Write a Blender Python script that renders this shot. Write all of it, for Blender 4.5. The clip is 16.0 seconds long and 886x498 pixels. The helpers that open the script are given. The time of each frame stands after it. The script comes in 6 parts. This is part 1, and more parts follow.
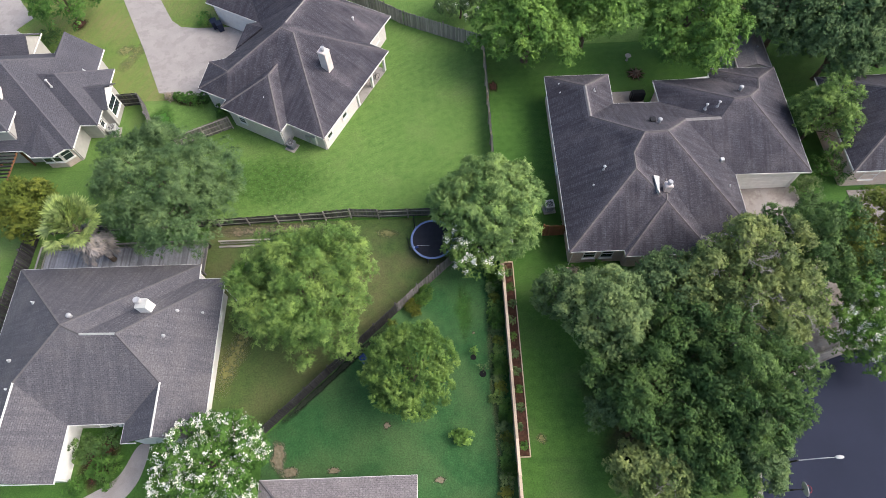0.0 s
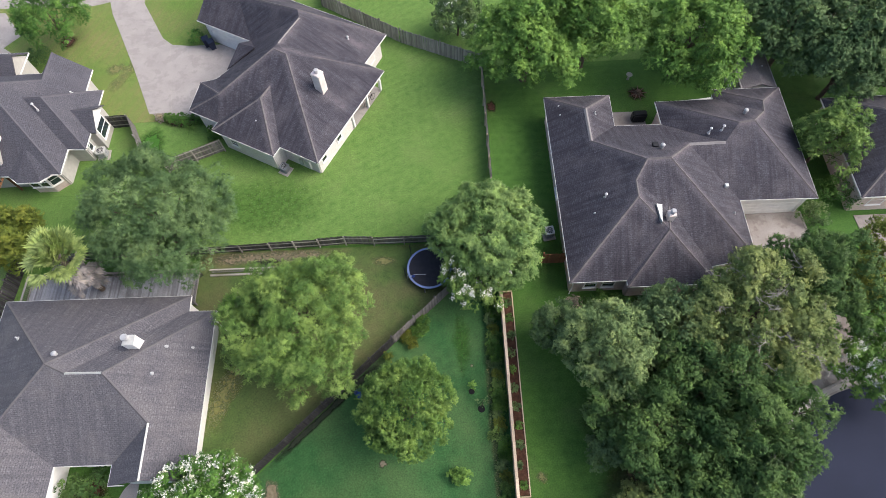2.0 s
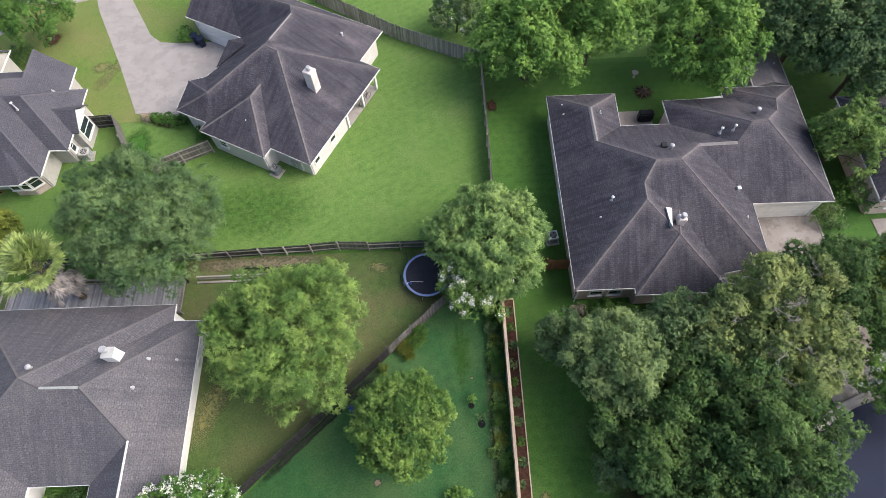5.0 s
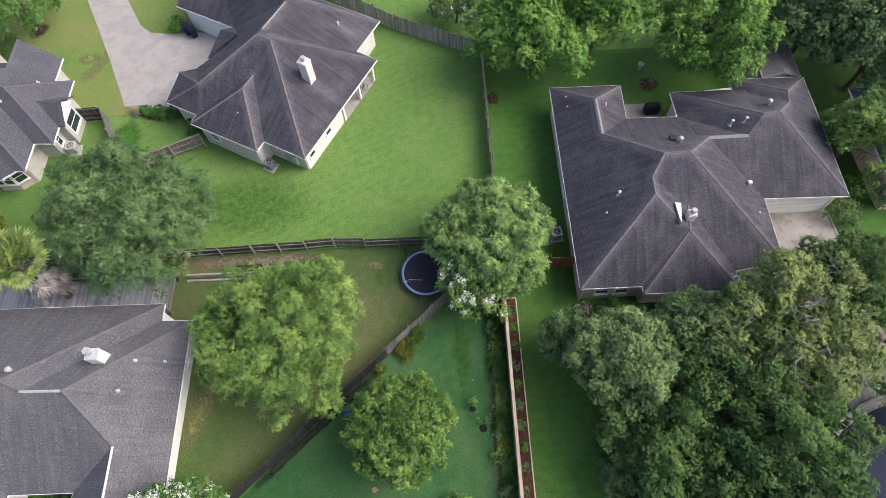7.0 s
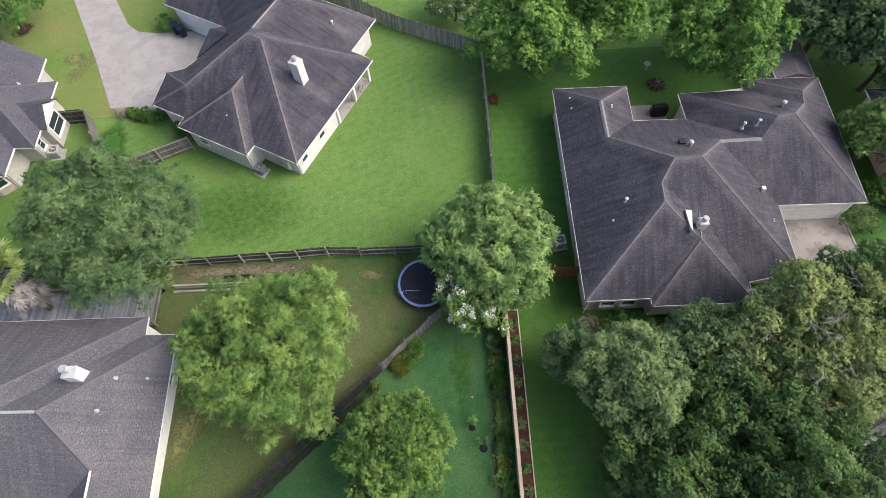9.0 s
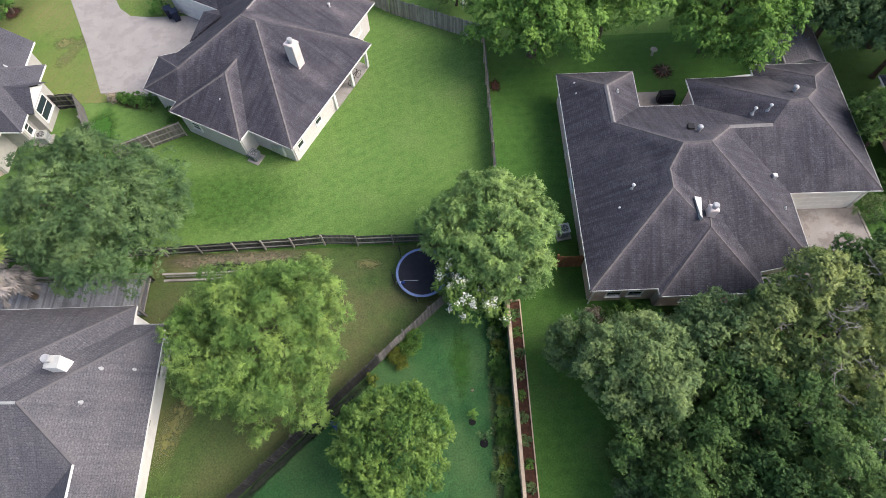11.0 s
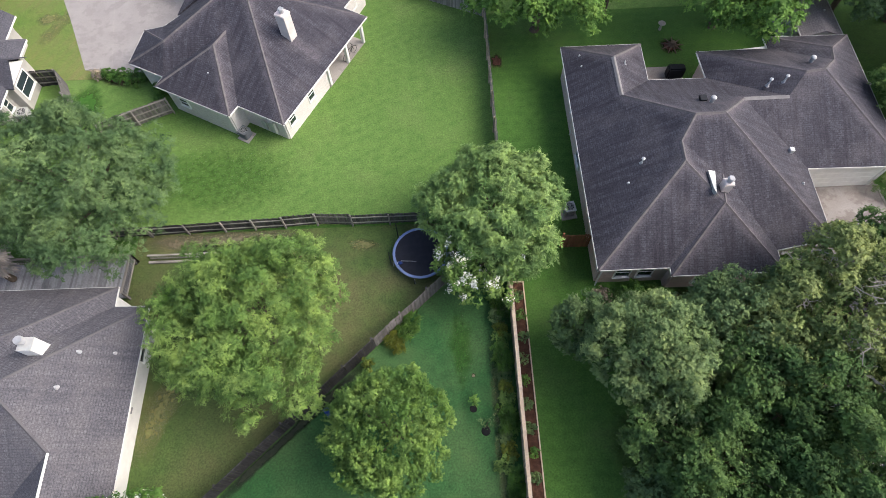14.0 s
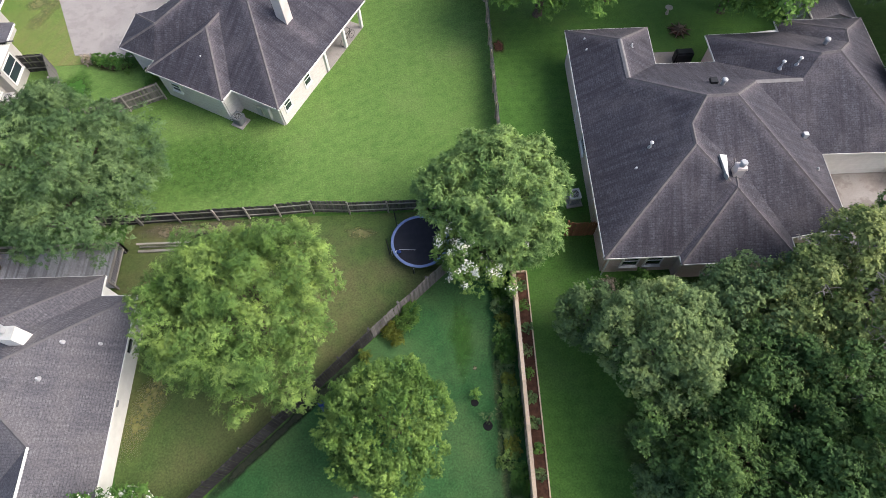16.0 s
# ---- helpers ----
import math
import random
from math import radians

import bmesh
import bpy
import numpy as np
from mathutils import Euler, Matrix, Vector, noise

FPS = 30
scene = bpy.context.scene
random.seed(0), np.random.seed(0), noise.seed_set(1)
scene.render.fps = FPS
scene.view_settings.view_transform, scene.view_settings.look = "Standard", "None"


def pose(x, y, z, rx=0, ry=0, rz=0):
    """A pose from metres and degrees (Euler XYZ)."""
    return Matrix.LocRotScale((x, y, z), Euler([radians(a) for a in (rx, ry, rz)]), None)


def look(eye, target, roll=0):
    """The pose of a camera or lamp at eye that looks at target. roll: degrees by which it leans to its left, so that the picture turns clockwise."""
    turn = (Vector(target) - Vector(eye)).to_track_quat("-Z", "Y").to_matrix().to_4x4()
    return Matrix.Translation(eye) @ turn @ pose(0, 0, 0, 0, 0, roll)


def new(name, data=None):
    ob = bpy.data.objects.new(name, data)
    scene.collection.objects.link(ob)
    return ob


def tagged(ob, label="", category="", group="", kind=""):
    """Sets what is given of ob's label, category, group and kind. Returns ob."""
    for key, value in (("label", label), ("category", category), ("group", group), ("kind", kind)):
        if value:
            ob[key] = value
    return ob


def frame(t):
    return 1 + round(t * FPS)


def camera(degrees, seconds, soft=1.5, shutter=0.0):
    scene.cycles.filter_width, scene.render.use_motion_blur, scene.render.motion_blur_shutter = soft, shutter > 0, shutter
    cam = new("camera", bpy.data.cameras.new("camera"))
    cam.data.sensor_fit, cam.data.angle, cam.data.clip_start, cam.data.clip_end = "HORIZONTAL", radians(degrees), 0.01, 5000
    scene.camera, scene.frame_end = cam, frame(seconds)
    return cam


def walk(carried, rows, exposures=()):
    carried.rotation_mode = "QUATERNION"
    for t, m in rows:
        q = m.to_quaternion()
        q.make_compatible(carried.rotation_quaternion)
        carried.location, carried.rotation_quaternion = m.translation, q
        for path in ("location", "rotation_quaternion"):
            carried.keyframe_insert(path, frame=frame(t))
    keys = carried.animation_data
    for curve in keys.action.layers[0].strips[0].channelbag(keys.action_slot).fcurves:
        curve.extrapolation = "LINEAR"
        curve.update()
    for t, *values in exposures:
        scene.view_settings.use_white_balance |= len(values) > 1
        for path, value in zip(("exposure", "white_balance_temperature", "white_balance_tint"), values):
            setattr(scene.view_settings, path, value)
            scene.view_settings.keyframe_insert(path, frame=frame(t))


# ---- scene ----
cam = camera(75.2, 16.0, soft=0.7)
PATH = [
    (0, (-0.266, -2.997, 43.333), (-0.29, -2.107, 41.542), -3.7),
    (0.5, (-0.268, -2.425, 43.387), (-0.289, -1.541, 41.593), -3.5),
    (1, (-0.192, -1.888, 43.321), (-0.213, -1.001, 41.529), -3.6),
    (1.5, (-0.083, -1.141, 43.324), (-0.106, -0.255, 41.531), -3.7),
    (2, (-0.03, -0.214, 43.34), (-0.051, 0.669, 41.546), -3.7),
    (2.5, (0.078, 0.694, 43.361), (0.055, 1.577, 41.567), -3.8),
    (3, (0.139, 1.046, 43.211), (0.116, 1.932, 41.418), -3.8),
    (3.5, (0.084, 1.106, 42.768), (0.065, 1.993, 40.975), -3.6),
    (4, (0.115, 1.048, 42.319), (0.095, 1.936, 40.527), -3.7),
    (6.5, (-0.015, 1.151, 40.355), (-0.033, 2.036, 38.562), -3.5),
    (7, (-0.033, 1.707, 39.984), (-0.048, 2.589, 38.189), -3.4),
    (7.5, (0.055, 2.418, 39.626), (0.039, 3.298, 37.83), -3.5),
    (8, (0.207, 3.176, 39.256), (0.188, 4.056, 37.46), -3.7),
    (10.5, (0.105, 3.237, 37.295), (0.09, 4.116, 35.499), -3.4),
    (11, (0.108, 3.116, 36.882), (0.092, 3.996, 35.086), -3.3),
    (11.5, (0.107, 3.093, 36.521), (0.091, 3.972, 34.724), -3.4),
    (12, (0.074, 3.016, 36.107), (0.059, 3.896, 34.311), -3.3),
    (12.5, (0.054, 2.948, 35.72), (0.04, 3.828, 33.925), -3.3),
    (13, (0.063, 2.924, 35.351), (0.048, 3.802, 33.554), -3.3),
    (13.5, (0.076, 2.861, 34.956), (0.059, 3.739, 33.159), -3.4),
    (14, (0.085, 2.811, 34.542), (0.069, 3.688, 32.745), -3.4),
    (14.5, (0.069, 2.764, 34.136), (0.053, 3.64, 32.338), -3.3),
    (15, (0.085, 2.675, 33.704), (0.068, 3.553, 31.907), -3.4),
    (15.5, (0.072, 2.624, 33.298), (0.055, 3.501, 31.5), -3.4),
    (16, (0.047, 2.677, 32.93), (0.03, 3.559, 31.135), -3.4),
]
walk(cam, [(t, look(e, g, r)) for t, e, g, r in PATH])

# ---- world, sun, exposure ----
scene.view_settings.exposure = 0.86
SUN_EL, SUN_AZ = radians(45), radians(90)
w = bpy.data.worlds.new("sky")
scene.world = w
w.use_nodes = True
nt = w.node_tree
sky = nt.nodes.new("ShaderNodeTexSky")
sky.sky_type = "NISHITA"
sky.sun_disc = False
sky.sun_elevation = SUN_EL
sky.sun_rotation = SUN_AZ
sky.air_density, sky.dust_density, sky.ozone_density = 1.0, 4.0, 1.0
nt.nodes["Background"].inputs[1].default_value = 0.138
nt.links.new(sky.outputs[0], nt.nodes["Background"].inputs[0])
sun = new("sun", bpy.data.lights.new("sun", "SUN"))
sun.data.energy, sun.data.angle, sun.data.color = 1.75, radians(50), (1.0, 0.96, 0.94)
sd = Vector((math.sin(SUN_AZ) * math.cos(SUN_EL), math.cos(SUN_AZ) * math.cos(SUN_EL), math.sin(SUN_EL)))
sun.matrix_world = look(sd * 100, (0, 0, 0))


# ---- materials ----
class N:
    """A small builder for node materials; world position in metres drives all patterns."""

    def __init__(self, name, rough=0.8, metal=0.0):
        self.m = bpy.data.materials.new(name)
        self.m.use_nodes = True
        self.t = self.m.node_tree
        self.b = self.t.nodes["Principled BSDF"]
        self.b.inputs["Roughness"].default_value = rough
        self.b.inputs["Metallic"].default_value = metal
        self.b.inputs["Specular IOR Level"].default_value = 0.3
        self.pos = self.t.nodes.new("ShaderNodeNewGeometry").outputs["Position"]

    def node(self, kind, **props):
        n = self.t.nodes.new(kind)
        for k, v in props.items():
            if k == "operation":
                n.operation = v
            elif k == "blend_type":
                n.blend_type = v
            elif k == "data_type":
                n.data_type = v
        return n

    def link(self, a, b):
        self.t.links.new(a, b)
        return b

    def noise(self, scale, detail=3.0, rough=0.55, vec=None, stretch=None):
        v = vec or self.pos
        if stretch:
            mp = self.t.nodes.new("ShaderNodeMapping")
            mp.inputs["Scale"].default_value = stretch
            self.link(v, mp.inputs[0])
            v = mp.outputs[0]
        n = self.t.nodes.new("ShaderNodeTexNoise")
        n.inputs["Scale"].default_value = scale
        n.inputs["Detail"].default_value = detail
        n.inputs["Roughness"].default_value = rough
        self.link(v, n.inputs["Vector"])
        return n.outputs[0]

    def ramp(self, fac, stops):
        r = self.t.nodes.new("ShaderNodeValToRGB")
        e = r.color_ramp.elements
        while len(e) < len(stops):
            e.new(0.5)
        for el, (p, c) in zip(e, stops):
            el.position = p
            el.color = (*c, 1) if len(c) == 3 else c
        self.link(fac, r.inputs[0])
        return r.outputs[0]

    def mix(self, fac, a, b, mode="MIX"):
        n = self.t.nodes.new("ShaderNodeMix")
        n.data_type = "RGBA"
        n.blend_type = mode
        for val, sock in ((fac, n.inputs[0]), (a, n.inputs[6]), (b, n.inputs[7])):
            if isinstance(val, (int, float)):
                sock.default_value = val
            elif isinstance(val, tuple):
                sock.default_value = (*val, 1)
            else:
                self.link(val, sock)
        return n.outputs[2]

    def math(self, op, a, b=0.0):
        n = self.node("ShaderNodeMath", operation=op)
        for val, sock in ((a, n.inputs[0]), (b, n.inputs[1])):
            if isinstance(val, (int, float)):
                sock.default_value = val
            else:
                self.link(val, sock)
        return n.outputs[0]

    def bump(self, h, strength=0.5, dist=0.02):
        n = self.t.nodes.new("ShaderNodeBump")
        n.inputs["Strength"].default_value = strength
        n.inputs["Distance"].default_value = dist
        self.link(h, n.inputs["Height"])
        self.link(n.outputs[0], self.b.inputs["Normal"])

    def done(self, color):
        if isinstance(color, tuple):
            self.b.inputs["Base Color"].default_value = (*color, 1)
        else:
            self.link(color, self.b.inputs["Base Color"])
        return self.m

    def rand(self):
        return self.t.nodes.new("ShaderNodeObjectInfo").outputs["Random"]

    def island(self):
        g = self.t.nodes.new("ShaderNodeNewGeometry")
        return g.outputs["Random Per Island"]


def grass(name, dark, light, dry, dry_amount, stripe=None):
    k = N(name, 0.9)
    big = k.noise(0.22, 4)
    mid = k.noise(1.6, 4)
    fine = k.noise(9.0, 5, 0.75)
    c = k.mix(k.ramp(mid, [(0.3, (0, 0, 0)), (0.7, (1, 1, 1))]), dark, light)
    c = k.mix(k.ramp(big, [(0.62 - dry_amount, (0, 0, 0)), (0.85 - dry_amount * 0.6, (1, 1, 1))]), c, dry)
    if stripe:
        wv = k.t.nodes.new("ShaderNodeTexWave")
        mp = k.t.nodes.new("ShaderNodeMapping")
        mp.inputs["Rotation"].default_value = (0, 0, radians(stripe))
        k.link(k.pos, mp.inputs[0])
        k.link(mp.outputs[0], wv.inputs[0])
        wv.inputs["Scale"].default_value = 0.42
        wv.inputs["Distortion"].default_value = 0.6
        wv.inputs["Detail"].default_value = 2
        c = k.mix(k.math("MULTIPLY", wv.outputs[1], 0.4), c, light)
    c = k.mix(k.ramp(k.noise(0.06, 2), [(0.36, (0, 0, 0)), (0.64, (0.5, 0.5, 0.5))]), c, dark)
    f = k.ramp(fine, [(0.3, (0.58, 0.58, 0.58)), (0.72, (1.42, 1.42, 1.42))])
    c = k.mix(1.0, c, f, "MULTIPLY")
    k.bump(k.noise(30.0, 2, 0.7), 0.7, 0.04)
    return k.done(c)


M_LAWN_BRIGHT = grass("lawn_bright", (0.082, 0.165, 0.033), (0.138, 0.235, 0.056), (0.17, 0.23, 0.074), 0.1, 62)
M_LAWN_FRONT = grass("lawn_front", (0.085, 0.16, 0.028), (0.14, 0.225, 0.046), (0.215, 0.2, 0.08), 0.3, 25)
M_LAWN_OLIVE = grass("lawn_olive", (0.06, 0.104, 0.028), (0.096, 0.15, 0.04), (0.16, 0.135, 0.068), 0.22)
M_LAWN_BLUE = grass("lawn_cool", (0.022, 0.084, 0.024), (0.042, 0.124, 0.037), (0.095, 0.155, 0.055), 0.2)
M_LAWN_DARK = grass("lawn_dark", (0.042, 0.115, 0.018), (0.074, 0.165, 0.028), (0.1, 0.155, 0.045), 0.12, 90)


def soil(name, a, b, c):
    k = N(name, 0.95)
    col = k.ramp(k.noise(5.0, 5), [(0.3, a), (0.5, b), (0.72, c)])
    k.bump(k.noise(22.0, 3), 0.8, 0.05)
    # the patch thins out into the grass towards its rim
    at = k.t.nodes.new("ShaderNodeAttribute")
    at.attribute_name = "cover"
    a = k.math("ADD", at.outputs["Fac"], k.math("MULTIPLY", k.noise(2.2, 5, 0.7), 0.6))
    k.link(k.ramp(a, [(0.5, (0, 0, 0)), (1.2, (0.95, 0.95, 0.95))]), k.b.inputs["Alpha"])
    return k.done(col)


M_MULCH = soil("mulch", (0.045, 0.02, 0.014), (0.075, 0.035, 0.022), (0.11, 0.055, 0.035))
M_DIRT = soil("bare_dirt", (0.13, 0.115, 0.07), (0.19, 0.165, 0.11), (0.26, 0.23, 0.165))
M_DRYGRASS = soil("dry_grass", (0.15, 0.17, 0.06), (0.2, 0.205, 0.082), (0.26, 0.24, 0.115))
M_DARKSTRIP = soil("dark_soil", (0.012, 0.02, 0.012), (0.018, 0.026, 0.016), (0.03, 0.036, 0.022))
# deeper green for darker lawn areas, the oak's painted shade among them
M_DARKGRASS = soil("lush_grass", (0.03, 0.1, 0.012), (0.045, 0.13, 0.018), (0.06, 0.155, 0.024))
M_LITTER = soil("leaf_litter", (0.04, 0.035, 0.02), (0.07, 0.055, 0.03), (0.11, 0.08, 0.045))


def concrete(name, a, b, stain):
    k = N(name, 0.85)
    c = k.mix(k.ramp(k.noise(0.5, 5), [(0.35, (0, 0, 0)), (0.7, (1, 1, 1))]), a, b)
    c = k.mix(k.ramp(k.noise(0.9, 6, 0.65), [(0.5, (0, 0, 0)), (0.57, (0.7, 0.7, 0.7))]), c, stain)
    c = k.mix(0.35, c, k.ramp(k.noise(18, 3), [(0.3, (0.26, 0.24, 0.23)), (0.7, (0.46, 0.43, 0.41))]))
    k.bump(k.noise(40, 2), 0.2, 0.01)
    return k.done(c)


M_CONC = concrete("drive_concrete", (0.27, 0.245, 0.235), (0.35, 0.32, 0.305), (0.22, 0.195, 0.185))
M_CONC_OLD = concrete("stained_concrete", (0.17, 0.14, 0.122), (0.33, 0.3, 0.278), (0.105, 0.075, 0.06))
M_CURB = concrete("curb_concrete", (0.32, 0.29, 0.26), (0.4, 0.37, 0.33), (0.22, 0.2, 0.18))

k = N("asphalt", 0.95)
c = k.ramp(k.noise(0.25, 5), [(0.3, (0.014, 0.018, 0.036)), (0.7, (0.022, 0.027, 0.052))])
c = k.mix(0.3, c, k.ramp(k.noise(60, 2), [(0.3, (0.01, 0.013, 0.025)), (0.7, (0.034, 0.04, 0.068))]))
k.bump(k.noise(80, 2), 0.4, 0.01)
M_ASPHALT = k.done(c)


def shingle(name, a, b, worn, streak):
    """Asphalt shingles: courses 14 cm deep with tabs, streaks down the slope, worn paler patches; the UV map is in metres."""
    k = N(name, 0.9)
    uv = k.t.nodes.new("ShaderNodeUVMap").outputs[0]
    br = k.t.nodes.new("ShaderNodeTexBrick")
    k.link(uv, br.inputs["Vector"])
    br.inputs["Scale"].default_value = 1.0
    br.inputs["Mortar Size"].default_value = 0.012
    br.inputs["Mortar Smooth"].default_value = 0.3
    br.inputs["Brick Width"].default_value = 0.3
    br.inputs["Row Height"].default_value = 0.14
    br.inputs["Color1"].default_value = (*a, 1)
    br.inputs["Color2"].default_value = (*b, 1)
    br.inputs["Mortar"].default_value = (a[0] * 0.62, a[1] * 0.62, a[2] * 0.62, 1)
    c = br.outputs[0]
    st = k.noise(1.0, 4, 0.6, vec=uv, stretch=(3.4, 0.25, 1))
    c = k.mix(k.ramp(st, [(0.4, (0, 0, 0)), (0.66, (0.9, 0.9, 0.9))]), c, streak)
    big = k.noise(0.35, 4, 0.6)
    c = k.mix(k.ramp(big, [(0.5, (0, 0, 0)), (0.75, (0.6, 0.6, 0.6))]), c, worn)
    at = k.t.nodes.new("ShaderNodeAttribute")
    at.attribute_name = "ridge_wear"
    wear = k.math("MULTIPLY", at.outputs["Fac"], k.ramp(k.noise(1.3, 4), [(0.3, (0.35, 0.35, 0.35)), (0.65, (1, 1, 1))]))
    c = k.mix(wear, c, (worn[0] * 1.35, worn[1] * 1.32, worn[2] * 1.3))
    sp = k.ramp(k.noise(9.0, 3, 0.75, vec=uv), [(0.32, (0.62, 0.62, 0.62)), (0.7, (1.38, 1.38, 1.38))])
    c = k.mix(1.0, c, sp, "MULTIPLY")
    k.bump(br.outputs[1], 0.5, -0.015)
    return k.done(c)


M_ROOF_DARK = shingle("shingle_charcoal", (0.054, 0.052, 0.066), (0.08, 0.077, 0.094), (0.115, 0.104, 0.114), (0.034, 0.031, 0.041))
M_ROOF_GREY = shingle("shingle_grey", (0.104, 0.1, 0.113), (0.14, 0.134, 0.148), (0.163, 0.15, 0.152), (0.08, 0.077, 0.088))
M_ROOF_SLATE = shingle("shingle_slate", (0.074, 0.074, 0.09), (0.094, 0.093, 0.112), (0.11, 0.106, 0.12), (0.064, 0.062, 0.076))
M_ROOF_PALE = shingle("shingle_pale", (0.2, 0.18, 0.185), (0.26, 0.235, 0.235), (0.27, 0.24, 0.23), (0.17, 0.15, 0.155))


def cap_mat(name, a, b):
    k = N(name, 0.9)
    return k.done(k.ramp(k.noise(3.0, 4), [(0.3, a), (0.7, b)]))


M_CAP_DARK = cap_mat("ridge_cap_charcoal", (0.1, 0.091, 0.096), (0.16, 0.144, 0.146))
M_CAP_SLATE = cap_mat("ridge_cap_slate", (0.08, 0.079, 0.093), (0.105, 0.102, 0.116))
M_CAP_GREY = cap_mat("ridge_cap_grey", (0.095, 0.09, 0.098), (0.13, 0.122, 0.126))


def brick(name, a, b, mortar):
    k = N(name, 0.9)
    uv = k.t.nodes.new("ShaderNodeUVMap").outputs[0]
    br = k.t.nodes.new("ShaderNodeTexBrick")
    k.link(uv, br.inputs["Vector"])
    br.inputs["Scale"].default_value = 1.0
    br.inputs["Mortar Size"].default_value = 0.01
    br.inputs["Brick Width"].default_value = 0.21
    br.inputs["Row Height"].default_value = 0.075
    br.inputs["Color1"].default_value = (*a, 1)
    br.inputs["Color2"].default_value = (*b, 1)
    br.inputs["Mortar"].default_value = (*mortar, 1)
    c = k.mix(k.ramp(k.noise(0.8, 4), [(0.45, (0, 0, 0)), (0.75, (0.4, 0.4, 0.4))]), br.outputs[0], mortar)
    k.bump(br.outputs[1], 0.5, -0.01)
    return k.done(c)


M_BRICK_PALE = brick("brick_pale", (0.6, 0.54, 0.52), (0.72, 0.67, 0.65), (0.7, 0.67, 0.65))
M_BRICK_PINK = brick("brick_pink", (0.52, 0.38, 0.33), (0.63, 0.5, 0.45), (0.62, 0.56, 0.53))


def plain(name, col, rough=0.6, metal=0.0, var=0.12, scale=2.5):
    k = N(name, rough, metal)
    d = tuple(x * (1 - var) for x in col)
    l = tuple(min(1.0, x * (1 + var)) for x in col)
    return k.done(k.ramp(k.noise(scale, 4), [(0.3, d), (0.7, l)]))


M_WHITE = plain("white_paint", (0.76, 0.75, 0.73), 0.55, 0, 0.06)
M_RVENT = plain("grey_ridge_vent", (0.2, 0.19, 0.19), 0.7, 0, 0.15)
M_CREAM = plain("cream_siding", (0.43, 0.415, 0.39), 0.7, 0, 0.08)
M_STUCCO = plain("pale_stucco", (0.66, 0.58, 0.55), 0.85, 0, 0.1)
M_METAL = plain("galvanised_metal", (0.42, 0.42, 0.43), 0.6, 0.25, 0.12)
M_PIPE = plain("white_vent_pipe", (0.55, 0.55, 0.55), 0.5, 0, 0.1)
M_DARKPLASTIC = plain("black_plastic", (0.012, 0.013, 0.016), 0.45)
M_BINBLUE = plain("dark_blue_plastic", (0.012, 0.018, 0.04), 0.45)
M_BLUE = plain("blue_plastic", (0.016, 0.045, 0.2), 0.4)
M_PAD = plain("trampoline_pad_blue", (0.2, 0.26, 0.46), 0.5, 0, 0.12)
M_MAT = plain("trampoline_mat", (0.018, 0.018, 0.026), 0.7, 0, 0.2)
M_ACGREY = plain("ac_grey", (0.24, 0.25, 0.27), 0.5, 0.3)
M_ACLIGHT = plain("ac_light", (0.5, 0.5, 0.48), 0.5, 0.2)
M_BARK = plain("bark", (0.11, 0.085, 0.065), 0.95, 0, 0.35, 6)
M_BARE = plain("bare_branch", (0.27, 0.25, 0.22), 0.95, 0, 0.2, 6)
M_BLACKMULCH = plain("black_mulch", (0.01, 0.01, 0.011), 1.0, 0, 0.3, 20)
M_RED = plain("red_paint", (0.4, 0.03, 0.02), 0.5)
M_POLE = plain("dark_pole", (0.03, 0.028, 0.026), 0.6, 0.2)

k = N("window_glass", 0.06)
k.b.inputs["Specular IOR Level"].default_value = 0.8
M_GLASS = k.done((0.03, 0.045, 0.05))


def wood(name, a, b, stain):
    k = N(name, 0.9)
    g = k.noise(2.0, 4, 0.6, stretch=(6, 6, 0.8))
    c = k.ramp(g, [(0.3, a), (0.7, b)])
    r = k.ramp(k.rand(), [(0.0, (0.65, 0.65, 0.65)), (1.0, (1.25, 1.25, 1.25))])
    c = k.mix(1.0, c, r, "MULTIPLY")
    c = k.mix(k.ramp(k.noise(0.7, 4), [(0.5, (0, 0, 0)), (0.72, (0.7, 0.7, 0.7))]), c, stain)
    k.bump(g, 0.3, 0.01)
    return k.done(c)


M_WOOD_OLD = wood("weathered_wood", (0.12, 0.112, 0.108), (0.215, 0.2, 0.195), (0.075, 0.07, 0.07))
M_WOOD_DARK = wood("blackened_wood", (0.036, 0.034, 0.036), (0.082, 0.077, 0.08), (0.02, 0.019, 0.021))
M_WOOD_BLACK = wood("mildewed_wood", (0.016, 0.016, 0.018), (0.05, 0.048, 0.05), (0.011, 0.011, 0.013))
M_WOOD_MID = wood("sooty_weathered_wood", (0.055, 0.053, 0.054), (0.14, 0.134, 0.132), (0.022, 0.021, 0.023))
M_WOOD_RAIL = wood("pale_rail_wood", (0.26, 0.24, 0.22), (0.36, 0.335, 0.31), (0.17, 0.155, 0.14))
M_WOOD_NEW = wood("new_cedar", (0.46, 0.35, 0.25), (0.6, 0.48, 0.37), (0.42, 0.32, 0.24))
M_WOOD_RED = wood("red_cedar", (0.2, 0.09, 0.045), (0.3, 0.14, 0.07), (0.16, 0.075, 0.04))
M_DECK = wood("deck_wood", (0.22, 0.222, 0.245), (0.35, 0.352, 0.38), (0.13, 0.125, 0.13))


